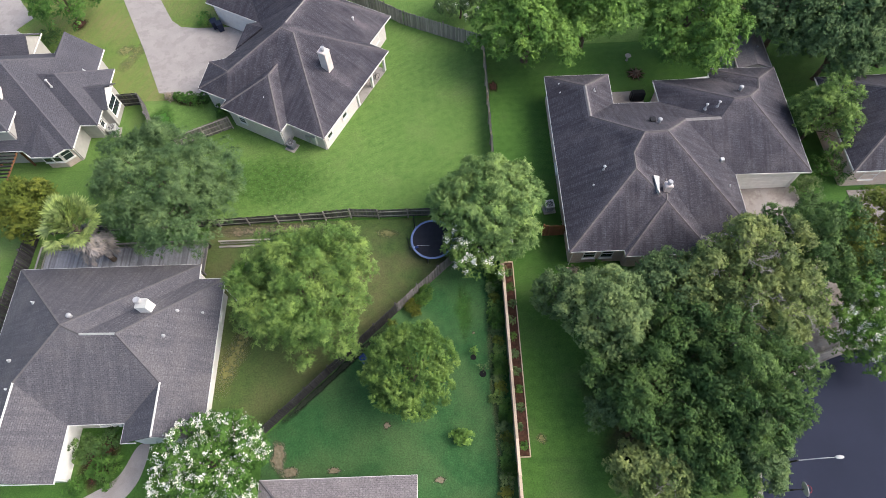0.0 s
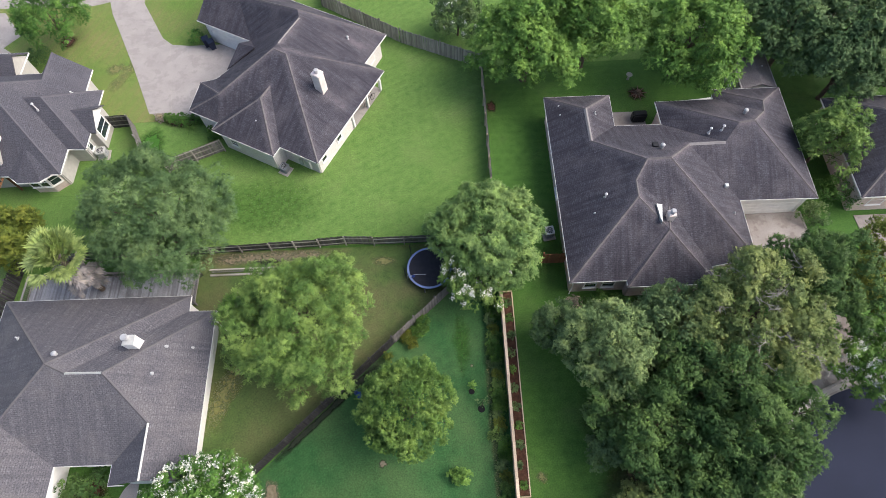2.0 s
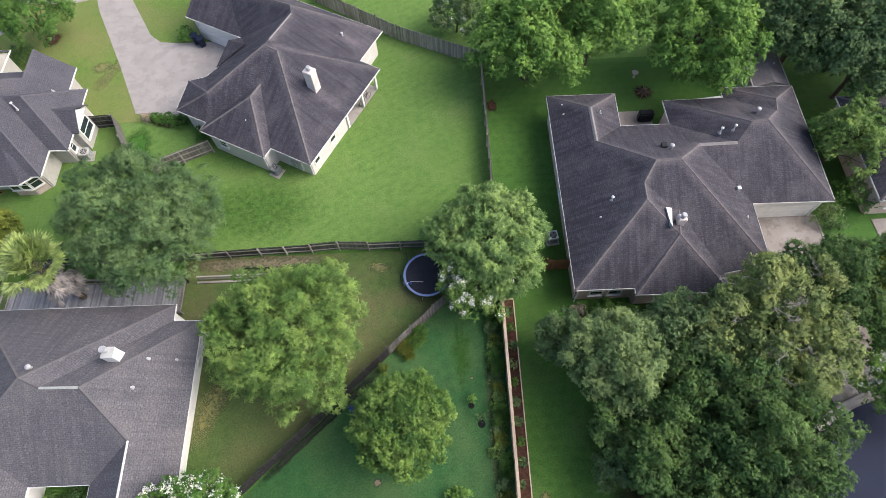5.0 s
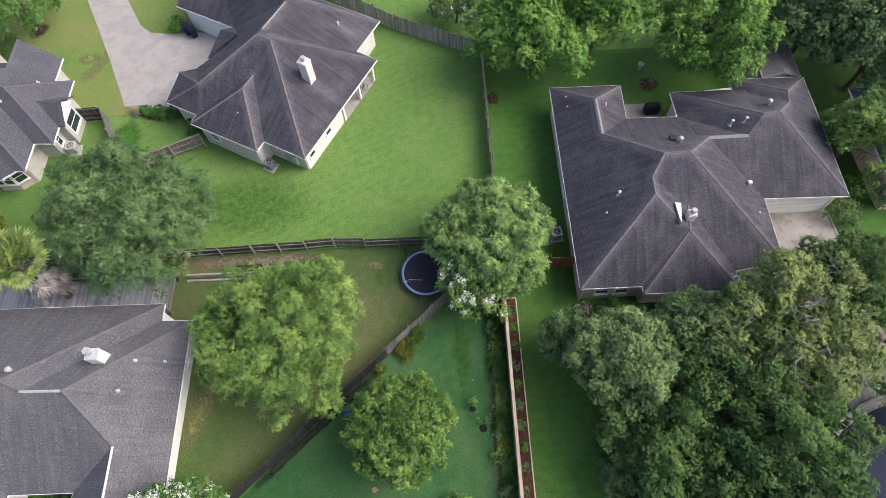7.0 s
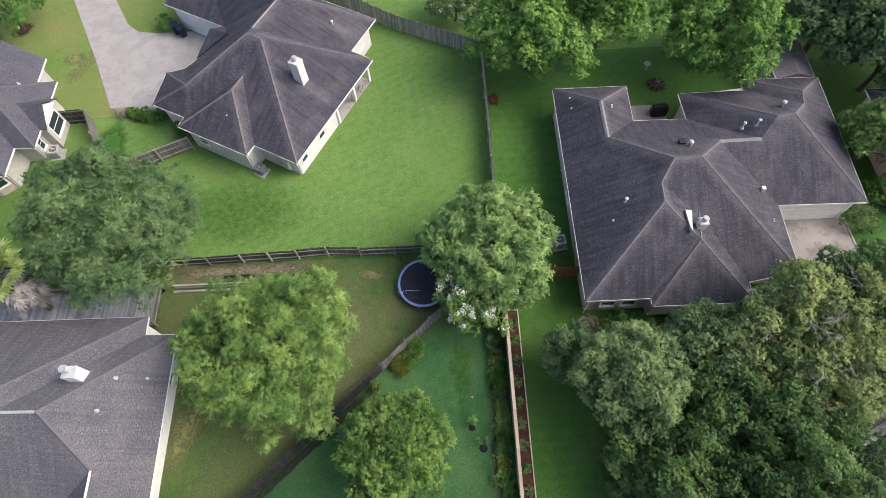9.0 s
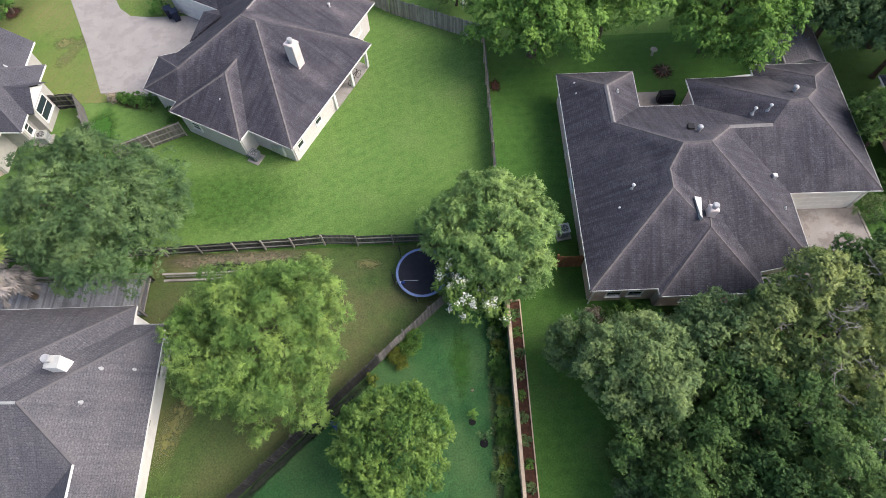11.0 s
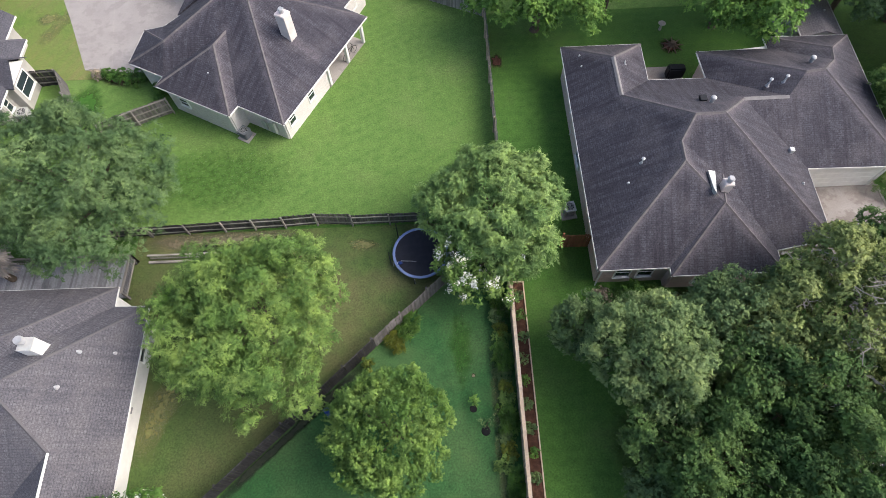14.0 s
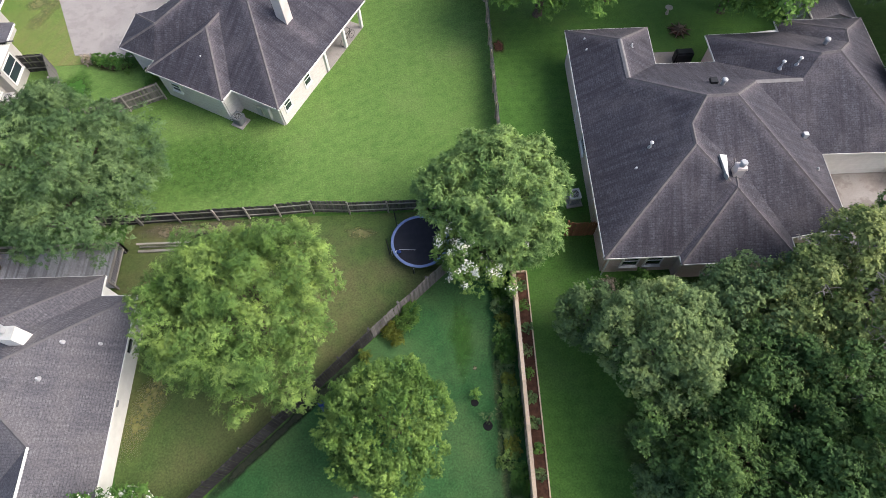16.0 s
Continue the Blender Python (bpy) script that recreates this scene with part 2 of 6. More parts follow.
def leaf(name, dark, light, tip):
    k = N(name, 0.6)
    c = k.mix(k.math("ADD", k.math("MULTIPLY", k.island(), 0.36), 0.2), dark, light)
    c = k.mix(k.ramp(k.noise(0.45, 3), [(0.42, (0, 0, 0)), (0.7, (0.7, 0.7, 0.7))]), c, tip)
    # shoots of older and younger leaves
    age = k.ramp(k.noise(1.5, 3, 0.6), [(0.36, (0.55, 0.6, 0.58)), (0.5, (1, 1, 1)), (0.64, (1.35, 1.3, 1.15))])
    c = k.mix(1.0, c, age, "MULTIPLY")
    k.b.inputs["Specular IOR Level"].default_value = 0.18
    out = k.t.nodes["Material Output"]
    tr = k.t.nodes.new("ShaderNodeBsdfTranslucent")
    k.link(c, tr.inputs[0])
    mx = k.t.nodes.new("ShaderNodeMixShader")
    mx.inputs[0].default_value = 0.1
    k.link(k.b.outputs[0], mx.inputs[1])
    k.link(tr.outputs[0], mx.inputs[2])
    k.link(mx.outputs[0], out.inputs[0])
    return k.done(c)


LF_OAK = leaf("leaf_live_oak", (0.038, 0.082, 0.033), (0.155, 0.255, 0.105), (0.23, 0.33, 0.135))
LF_ASH = leaf("leaf_ash", (0.05, 0.11, 0.026), (0.2, 0.335, 0.085), (0.33, 0.455, 0.125))
LF_LIGHT = leaf("leaf_light_spray", (0.075, 0.155, 0.046), (0.25, 0.385, 0.125), (0.35, 0.48, 0.165))
LF_PEAR = leaf("leaf_pear", (0.042, 0.095, 0.02), (0.155, 0.28, 0.062), (0.28, 0.41, 0.105))
LF_BRIGHT = leaf("leaf_bright", (0.06, 0.145, 0.028), (0.185, 0.335, 0.07), (0.25, 0.4, 0.09))
LF_DARK = leaf("leaf_dark", (0.034, 0.08, 0.024), (0.105, 0.19, 0.056), (0.135, 0.215, 0.06))
LF_YOAK = leaf("leaf_yellow_oak", (0.08, 0.125, 0.04), (0.235, 0.3, 0.105), (0.35, 0.395, 0.14))
LF_GREY = leaf("leaf_grey_green", (0.05, 0.1, 0.04), (0.16, 0.245, 0.1), (0.2, 0.27, 0.1))
LF_ELM = leaf("leaf_elm", (0.085, 0.145, 0.058), (0.24, 0.335, 0.13), (0.31, 0.39, 0.15))
LF_OLIVE = leaf("leaf_olive_yellow", (0.06, 0.095, 0.016), (0.18, 0.22, 0.04), (0.24, 0.26, 0.045))
LF_PALM = leaf("leaf_palm", (0.2, 0.29, 0.085), (0.34, 0.42, 0.15), (0.4, 0.45, 0.2))
LF_DEAD = leaf("leaf_dead", (0.22, 0.17, 0.13), (0.42, 0.36, 0.3), (0.36, 0.31, 0.26))
LF_FROND = leaf("leaf_dead_frond", (0.2, 0.18, 0.175), (0.4, 0.37, 0.37), (0.36, 0.33, 0.33))
LF_SHRUB = leaf("leaf_shrub", (0.04, 0.11, 0.022), (0.12, 0.25, 0.05), (0.14, 0.25, 0.055))
LF_FLOWER = leaf("blossom_white", (0.7, 0.7, 0.65), (0.86, 0.86, 0.82), (0.84, 0.84, 0.8))


# ---- mesh helpers ----
def thing(name, x, y, z=0.0, rz=0.0, label="", category="", group="", kind=""):
    ob = new(name)
    ob.empty_display_size = 0.2
    ob.matrix_basis = pose(x, y, z, 0, 0, rz)
    return tagged(ob, label, category, group, kind)


def obj(name, me, material, parent=None, label=""):
    ob = new(name, me)
    if material is not None and not me.materials:
        me.materials.append(material)
    ob.parent = parent
    if label:
        tagged(ob, label)
    return ob


def part(name, bm, material, parent=None, label=""):
    me = bpy.data.meshes.new(name)
    bmesh.ops.recalc_face_normals(bm, faces=bm.faces)
    bm.to_mesh(me)
    bm.free()
    return obj(name, me, material, parent, label)


def box(bm, x, y, z, sx, sy, sz, rz=0.0, bevel=0.0, tilt=None):
    """A box with its base centre at x, y, z."""
    m = Matrix.Translation((x, y, z)) @ Matrix.Rotation(radians(rz), 4, "Z")
    if tilt:
        m = m @ tilt
    r = bmesh.ops.create_cube(bm, size=1.0, matrix=m @ Matrix.Translation((0, 0, sz / 2)) @ Matrix.Diagonal((sx, sy, sz, 1)))
    if bevel:
        es = {e for v in r["verts"] for e in v.link_edges}
        bmesh.ops.bevel(bm, geom=list(es), offset=bevel, segments=2, affect="EDGES")
    return bm


def boxes(*rows):
    bm = bmesh.new()
    for r in rows:
        box(bm, *r)
    return bm


def tube(bm, p, q, r0, r1, n=8):
    p, q = Vector(p), Vector(q)
    d = q - p
    m = Matrix.Translation((p + q) / 2) @ d.to_track_quat("Z", "Y").to_matrix().to_4x4()
    bmesh.ops.create_cone(bm, cap_ends=True, segments=n, radius1=r0, radius2=r1, depth=d.length, matrix=m)
    return bm


def prism(bm, pts, z0, z1):
    a = [bm.verts.new((x, y, z0)) for x, y in pts]
    b = [bm.verts.new((x, y, z1)) for x, y in pts]
    bm.faces.new(b)
    bm.faces.new(a[::-1])
    for i in range(len(pts)):
        j = (i + 1) % len(pts)
        bm.faces.new((a[i], a[j], b[j], b[i]))
    return bm


def sheet(name, pts, z, material, label, category, thick=0.05):
    bm = prism(bmesh.new(), pts, z - thick, z)
    top = [f for f in bm.faces if len(f.verts) > 4]
    bmesh.ops.triangulate(bm, faces=top)
    return tagged(part(name, bm, material), label, category, kind="structure")


def smooth(pts, n=6):
    """A closed outline rounded by Catmull-Rom."""
    out = []
    for i in range(len(pts)):
        p0, p1, p2, p3 = (Vector(pts[(i + d) % len(pts)]) for d in (-1, 0, 1, 2))
        for s in range(n):
            t = s / n
            out.append(tuple(0.5 * (2 * p1 + (p2 - p0) * t + (2 * p0 - 5 * p1 + 4 * p2 - p3) * t * t + (3 * p1 - p0 - 3 * p2 + p3) * t ** 3)))
    return out


def uv_metres(me, u_dir=None):
    """Per face: u runs level, v runs up the face, both in metres."""
    uv = me.uv_layers.new(name="UVMap")
    for p in me.polygons:
        n = p.normal
        h = Vector((0, 0, 1)).cross(n)
        h = h.normalized() if h.length > 1e-3 else Vector((1, 0, 0))
        v = n.cross(h)
        for li in p.loop_indices:
            co = me.vertices[me.loops[li].vertex_index].co
            uv.data[li].uv = (co.dot(h), co.dot(v))


def slope(parent, pts, material, thick=0.16):
    """One roof slope as a slab; pts run round its upper face."""
    bm = bmesh.new()
    up = [bm.verts.new(p) for p in pts]
    lo = [bm.verts.new((p[0], p[1], p[2] - thick)) for p in pts]
    f = bm.faces.new(up)
    f.normal_update()
    if f.normal.z < 0:
        f.normal_flip()
    bm.faces.new(lo)
    for i in range(len(pts)):
        j = (i + 1) % len(pts)
        bm.faces.new((up[i], up[j], lo[j], lo[i]))
    bmesh.ops.recalc_face_normals(bm, faces=bm.faces)
    bmesh.ops.triangulate(bm, faces=[q for q in bm.faces if len(q.verts) > 4])
    bm.normal_update()
    tops = [q for q in bm.faces if q.normal.z > 0.2]
    es = list({ed for q in tops for ed in q.edges})
    bmesh.ops.subdivide_edges(bm, edges=es, cuts=15, use_grid_fill=True)
    me = bpy.data.meshes.new("roof_slope")
    bm.to_mesh(me)
    bm.free()
    # one frame for the whole slope, from its area-weighted normal
    n = Vector()
    for p in me.polygons:
        if p.normal.z > 0.3:
            n += p.normal * p.area
    n.normalize()
    h = Vector((0, 0, 1)).cross(n).normalized()
    v = n.cross(h)
    uv = me.uv_layers.new(name="UVMap")
    for li, l in enumerate(me.loops):
        co = me.vertices[l.vertex_index].co
        uv.data[li].uv = (co.dot(h), co.dot(v))
    return obj("roof_slope", me, material, parent)


def ridge(parent, p, q, material, width=0.22, name="ridge_cap"):
    """A bent strip of cap shingles along a ridge or hip."""
    p, q = Vector(p), Vector(q)
    d = (q - p).normalized()
    s = d.cross(Vector((0, 0, 1))).normalized() * width / 2
    bm = bmesh.new()
    rows = []
    for c in (p, q):
        rows.append([bm.verts.new(c + s + Vector((0, 0, -0.045))), bm.verts.new(c + Vector((0, 0, 0.05))), bm.verts.new(c - s + Vector((0, 0, -0.045))), bm.verts.new(c + Vector((0, 0, -0.1)))])
    for i in range(4):
        j = (i + 1) % 4
        bm.faces.new((rows[0][i], rows[0][j], rows[1][j], rows[1][i]))
    bm.faces.new(rows[0][::-1])
    bm.faces.new(rows[1])
    return part(name, bm, material, parent)


def weather(parent, lines, reach=0.62):
    """Wear along ridges and hips, where the shingles have lost their granules: a value for each point of the slopes."""
    seg = [(np.array(a, float), np.array(b, float)) for a, b in lines]
    for ob in parent.children:
        if not ob.name.startswith("roof_slope"):
            continue
        me = ob.data
        co = np.empty(len(me.vertices) * 3, np.float32)
        me.vertices.foreach_get("co", co)
        co = co.reshape(-1, 3)
        best = np.full(len(co), 9.0)
        for a, b in seg:
            d = b - a
            t = np.clip(((co - a) @ d) / (d @ d), 0, 1)
            best = np.minimum(best, np.linalg.norm(co - a - t[:, None] * d, axis=1))
        at = me.attributes.new("ridge_wear", "FLOAT", "POINT")
        at.data.foreach_set("value", np.clip(1 - best / reach, 0, 1).astype(np.float32) * 0.75)


def gutter(parent, p, q, material, name="fascia"):
    """White fascia and gutter under an eave, from p to q."""
    p, q = Vector(p), Vector(q)
    d = q - p
    m = Matrix.Translation((p + q) / 2) @ Matrix.Rotation(math.atan2(d.y, d.x), 4, "Z")
    bm = bmesh.new()
    bmesh.ops.create_cube(bm, size=1.0, matrix=m @ Matrix.Translation((0, 0, -0.08)) @ Matrix.Diagonal((d.length + 0.05, 0.06, 0.14, 1)))
    return part(name, bm, material, parent)


def walls(parent, pts, h, material, base=0.0, name="wall"):
    """Upright wall slabs round an outline, butted at the corners."""
    out = []
    for i in range(len(pts)):
        p, q = Vector(pts[i]), Vector(pts[(i + 1) % len(pts)])
        d = q - p
        if d.length < 0.05:
            continue
        n = Vector((-d.y, d.x)).normalized() * 0.1
        bm = prism(bmesh.new(), [tuple(p - n), tuple(q - n), tuple(q + n), tuple(p + n)], base, h)
        ob = part(name, bm, material, parent)
        uv_metres(ob.data)
        out.append(ob)
    return out


def rim_cover(ob, inner):
    """How thickly a patch lies at each of its points: full inside, nothing at the rim."""
    me = ob.data
    at = me.attributes.new("cover", "FLOAT", "POINT")
    at.data.foreach_set("value", inner.astype(np.float32))


def window(parent, x, y, z, width, height, rz, frame_mat=None):
    """A window unit whose outside faces its local -y."""
    fm = frame_mat or M_WHITE
    e = thing("window", x, y, z, rz)
    e.parent = parent
    t = 0.07
    bm = boxes((-width / 2, 0, 0, t, 0.1, height), (width / 2, 0, 0, t, 0.1, height), (0, 0, 0, width - t, 0.1, t), (0, 0, height - t, width - t, 0.1, t), (0, 0, height / 2, width - t, 0.08, 0.04))
    part("window_frame", bm, fm, e)
    part("pane", boxes((0, 0.01, t, width - t, 0.03, height / 2 - t)), M_GLASS, e)
    part("pane", boxes((0, 0.01, height / 2 + 0.04, width - t, 0.03, height / 2 - t - 0.04)), M_GLASS, e)
    part("window_sill", boxes((0, -0.04, -0.06, width + 0.14, 0.16, 0.06)), fm, e)
    return e


def chimney(parent, x, y, z0, z1, sx, sy, body, cap, rz=0.0, hood=True):
    e = thing("chimney", x, y, 0, rz)
    e.parent = parent
    b = part("shaft", boxes((0, 0, z0, sx, sy, z1 - z0 - 0.18)), body, e)
    uv_metres(b.data)
    bm = bmesh.new()
    box(bm, 0, 0, z1 - 0.18, sx + 0.08, sy + 0.08, 0.1, 0, 0.015)
    box(bm, 0, 0, z1 - 0.08, sx + 0.02, sy + 0.02, 0.06)
    part("crown", bm, body, e)
    if hood:
        bm = bmesh.new()
        tube(bm, (0, 0, z1 - 0.05), (0, 0, z1 + 0.22), 0.17, 0.17, 14)
        tube(bm, (0, 0, z1 + 0.26), (0, 0, z1 + 0.36), 0.22, 0.16, 14)
        tube(bm, (0, 0, z1 + 0.2), (0, 0, z1 + 0.27), 0.12, 0.12, 8)
        part("flue_cap", bm, cap, e)
    return e


def vent_pipe(parent, x, y, z, h=0.45):
    e = thing("vent_pipe", x, y, z)
    e.parent = parent
    bm = bmesh.new()
    tube(bm, (0, 0, -0.1), (0, 0, h), 0.05, 0.05, 10)
    part("pipe", bm, M_PIPE, e)
    if h > 0.22:
        bm = bmesh.new()
        tube(bm, (0, 0, h), (0, 0, h + 0.05), 0.12, 0.12, 12)
        tube(bm, (0, 0, h + 0.05), (0, 0, h + 0.12), 0.12, 0.03, 12)
        part("rain_cap", bm, M_PIPE, e)
    bm = bmesh.new()
    tube(bm, (0, 0, -0.12), (0, 0, 0.08), 0.15, 0.06, 10)
    part("flashing", bm, M_METAL, e)
    return e


def turbine(parent, x, y, z):
    e = thing("dome_vent", x, y, z)
    e.parent = parent
    bm = bmesh.new()
    tube(bm, (0, 0, -0.15), (0, 0, 0.12), 0.13, 0.13, 14)
    part("collar", bm, M_METAL, e)
    bm = bmesh.new()
    bmesh.ops.create_uvsphere(bm, u_segments=14, v_segments=8, radius=0.19, matrix=Matrix.Translation((0, 0, 0.22)) @ Matrix.Diagonal((1, 1, 0.7, 1)))
    part("dome", bm, M_METAL, e)
    return e


# ---- plants ----
def leaf_mesh(name, pos, nrm, axis, length, width, fold=0.12):
    """Leaves as folded rhombs: base, two sides and tip, two triangles each."""
    n = len(pos)
    axis = axis - nrm * (axis * nrm).sum(1, keepdims=True)
    axis /= np.linalg.norm(axis, axis=1, keepdims=True) + 1e-9
    side = np.cross(nrm, axis)
    L, W = length[:, None], width[:, None]
    v = np.empty((n, 4, 3), np.float32)
    v[:, 0] = pos - axis * L * 0.5
    v[:, 1] = pos + side * W * 0.5 + nrm * L * fold
    v[:, 2] = pos + axis * L * 0.5
    v[:, 3] = pos - side * W * 0.5 + nrm * L * fold
    i = np.arange(n)[:, None] * 4
    tri = np.concatenate([i + (0, 1, 2), i + (0, 2, 3)], 1).reshape(-1, 3)
    me = bpy.data.meshes.new(name)
    me.vertices.add(n * 4)
    me.vertices.foreach_set("co", v.reshape(-1))
    me.loops.add(len(tri) * 3)
    me.loops.foreach_set("vertex_index", tri.reshape(-1).astype(np.int32))
    me.polygons.add(len(tri))
    me.polygons.foreach_set("loop_start", np.arange(0, len(tri) * 3, 3, dtype=np.int32))
    me.update(calc_edges=True)
    return me


def unit(v):
    return v / (np.linalg.norm(v, axis=-1, keepdims=True) + 1e-9)


def crown_points(rs, c, r, n_lumps, lump, n_leaves, low=-0.45, squash=0.75, even=0.0):
    """Lumps set apart over an uneven ellipsoid, some deeper ones between them, and leaves over the upper side of each lump."""
    d = []
    while len(d) < n_lumps:
        best, far = None, -1
        for q in unit(rs.normal(size=(9, 3))):
            if q[2] < low:
                continue
            m = min((((q - o) ** 2).sum() for o in d), default=9)
            if m > far:
                best, far = q, m
        if best is not None:
            d.append(best)
    d = np.array(d)
    f = np.where(rs.uniform(size=len(d)) < 0.85, rs.uniform(0.78, 1.14, len(d)), rs.uniform(0.5, 0.72, len(d)))
    f = f * (1 - even) + np.maximum(f, 0.9) * even
    wob = 1 + (1 - even) * 0.12 * np.sin(d[:, 0] * 4.1 + c[0]) + (1 - even) * 0.1 * np.sin(d[:, 1] * 5.3 + c[1] * 2)
    lc = np.asarray(c) + d * np.asarray(r) * (f * wob)[:, None] * 0.84
    lr = lump * rs.uniform(0.6, 1.3, len(d))
    # each lump carries smaller tufts, the leaves stand on the tufts
    ns = 10
    sdir = unit(rs.normal(size=(len(d), ns, 3)) * 0.9 + d[:, None] * 0.6 + (0, 0, 0.55))
    sc = lc[:, None] + sdir * (lr[:, None] * rs.uniform(0.7, 1.15, (len(d), ns)))[..., None] * (1, 1, squash)
    sr = lr[:, None] * rs.uniform(0.26, 0.46, (len(d), ns))
    sc, sr, sdir = sc.reshape(-1, 3), sr.reshape(-1), sdir.reshape(-1, 3)
    share = (sr ** 2) / (sr ** 2).sum()
    core = int(n_leaves * 0.14)
    which = rs.choice(len(sc), n_leaves - core, p=share)
    dl = rs.normal(size=(len(which), 3)) * 0.9 + sdir[which] * 0.45 + (0, 0, 0.6)
    dl[:, 2] = np.where(dl[:, 2] < -0.2, -dl[:, 2] * 0.5, dl[:, 2])
    dl = unit(dl)
    p = sc[which] + dl * (sr[which] * rs.uniform(0.75, 1.05, len(which)))[:, None]
    dc = unit(rs.normal(size=(core, 3)))
    dc[:, 2] = np.abs(dc[:, 2]) * np.where(rs.uniform(size=core) < 0.75, 1, -0.5)
    pc = np.asarray(c) + dc * np.asarray(r) * rs.uniform(0.5, 0.68, core)[:, None]
    k_ = rs.permutation(n_leaves)
    p, dl = np.concatenate([p, pc])[k_], np.concatenate([dl, dc])[k_]
    return p, dl, lc, lr, d, k_


def tree(name, x, y, zc, r, rz, mat, label, category="tree", seed=1, lumps=46, lump=1.1, leaves=16000, ll=0.3, lw=0.5, style="spray", trunk=0.22, flowers=0, group="", low=-0.45, bare=0, even=0.0):
    rs = np.random.RandomState(seed)
    e = thing(name, x, y, 0, 0, label, category, group)
    c = np.array((0, 0, zc))
    p, dl, lc, lr, d, which = crown_points(rs, c, (r, r, rz), lumps, lump, leaves, low, 2.3 if style == "upright" else 0.85, even)
    keep = p[:, 2] > 0.25
    p, dl, which = p[keep], dl[keep], which[keep]
    n = len(p)
    # leaves stand along twigs
    per = 6
    nt_ = n // per
    p, dl = p[:nt_], dl[:nt_]
    rnd = rs.normal(size=(nt_, 3))
    if style == "spray":
        tw, tl, spread = unit(dl * (1, 1, 0.45) + rnd * 0.5 + (0, 0, 0.05)), ll * 1.2, 0.75
    elif style == "upright":
        tw, tl, spread = unit(rnd * 0.3 + dl * 0.45 + (0, 0, 0.9)), ll * 1.6, 0.7
    else:
        tw, tl, spread = unit(rnd * 0.7 + dl + (0, 0, 0.2)), ll * 1.2, 1.0
    sd = unit(np.cross(tw, unit(rs.normal(size=(nt_, 3)) * 0.5 + (0, 0, 1))))
    upv = unit(np.cross(sd, tw))
    tt = np.linspace(-0.1, 1.0, per)
    P, Ax, Nr = [], [], []
    tlen = tl * rs.uniform(0.6, 1.3, nt_)[:, None]
    for q in range(per):
        s = (1 if q % 2 else -1) if q < per - 1 else 0
        bend = np.array((0, 0, -0.22 if style == "spray" else 0.0)) * tt[q] ** 2
        ax = unit(tw * 0.75 + sd * s * spread + rs.normal(size=(nt_, 3)) * 0.3 + bend)
        P.append(p + tw * tlen * tt[q] + bend * tlen + ax * ll * 0.35)
        Ax.append(ax)
        Nr.append(unit(upv * 0.2 + dl * 1.0 + (0, 0, 0.2) + rs.normal(size=(nt_, 3)) * 0.28))
    LP, LA, LN = np.concatenate(P), np.concatenate(Ax), np.concatenate(Nr)
    L = ll * rs.uniform(0.65, 1.3, len(LP))
    obj("crown", leaf_mesh("crown", LP, LN, LA, L, L * lw), mat, e)
    bm = bmesh.new()
    top = zc - rz * 0.2
    tube(bm, (0, 0, -0.05), (0.04, 0.02, 0.25), trunk * 1.45, trunk * 1.05, 10)
    tube(bm, (0.04, 0.02, 0.25), (0.1, 0.05, top * 0.55), trunk * 1.05, trunk * 0.8, 10)
    tube(bm, (0.1, 0.05, top * 0.55), (0.05, 0.1, top + rz * 0.5), trunk * 0.8, trunk * 0.25, 8)
    part("trunk", bm, M_BARK, e)
    for i in range(min(9, len(lc))):
        q = lc[i * max(1, len(lc) // 9) % len(lc)]
        s = Vector((0.08, 0.05, top * (0.45 + 0.05 * (i % 5))))
        mid = (s + Vector(q)) / 2 + Vector((0, 0, 0.25))
        bm = bmesh.new()
        tube(bm, s, mid, trunk * 0.45, trunk * 0.28, 7)
        tube(bm, mid, q, trunk * 0.28, trunk * 0.08, 6)
        part("limb", bm, M_BARK, e)
    if flowers:
        sel = np.where(p[:, 2] > zc - rz * 0.3)[0]
        heads = p[rs.choice(sel, flowers)] + dl[rs.choice(sel, flowers)] * 0.05
        m = 26
        fp = np.repeat(heads, m, 0) + rs.normal(size=(flowers * m, 3)) * (0.1, 0.1, 0.13) + (0, 0, 0.1)
        fn = unit(rs.normal(size=fp.shape) + (0, 0, 0.6))
        FL = rs.uniform(0.07, 0.15, len(fp))
        obj("blossoms", leaf_mesh("blossoms", fp, fn, unit(rs.normal(size=fp.shape)), FL, FL * 0.9), LF_FLOWER, e, "clusters of white blossom")
    for i in range(bare):
        tops = [q for q, u in zip(lc, d) if u[2] > 0.35]
        a = Vector(tops[(i * 5 + 2) % len(tops)]) + Vector((0, 0, lump * 0.7))
        bm = bmesh.new()
        main = Vector(unit(rs.normal(size=3) * (1, 1, 0.15)))
        for j in range(7):
            b = a + (main + Vector(rs.normal(size=3) * (0.6, 0.6, 0.25))).normalized() * rs.uniform(0.2, 0.45)
            tube(bm, a, b, 0.026, 0.02, 5)
            for kk in range(2):
                m_ = b + Vector(unit(rs.normal(size=3) * (1, 1, 0.35))) * rs.uniform(0.15, 0.35)
                tube(bm, b, m_, 0.017, 0.011, 4)
                tube(bm, m_, m_ + Vector(unit(rs.normal(size=3) * (1, 1, 0.35))) * 0.2, 0.014, 0.006, 4)
            a = b if j % 3 else a + Vector((0, 0, 0.03))
        part("bare_branch", bm, M_BARE, e, "pale leafless branches")
    return e


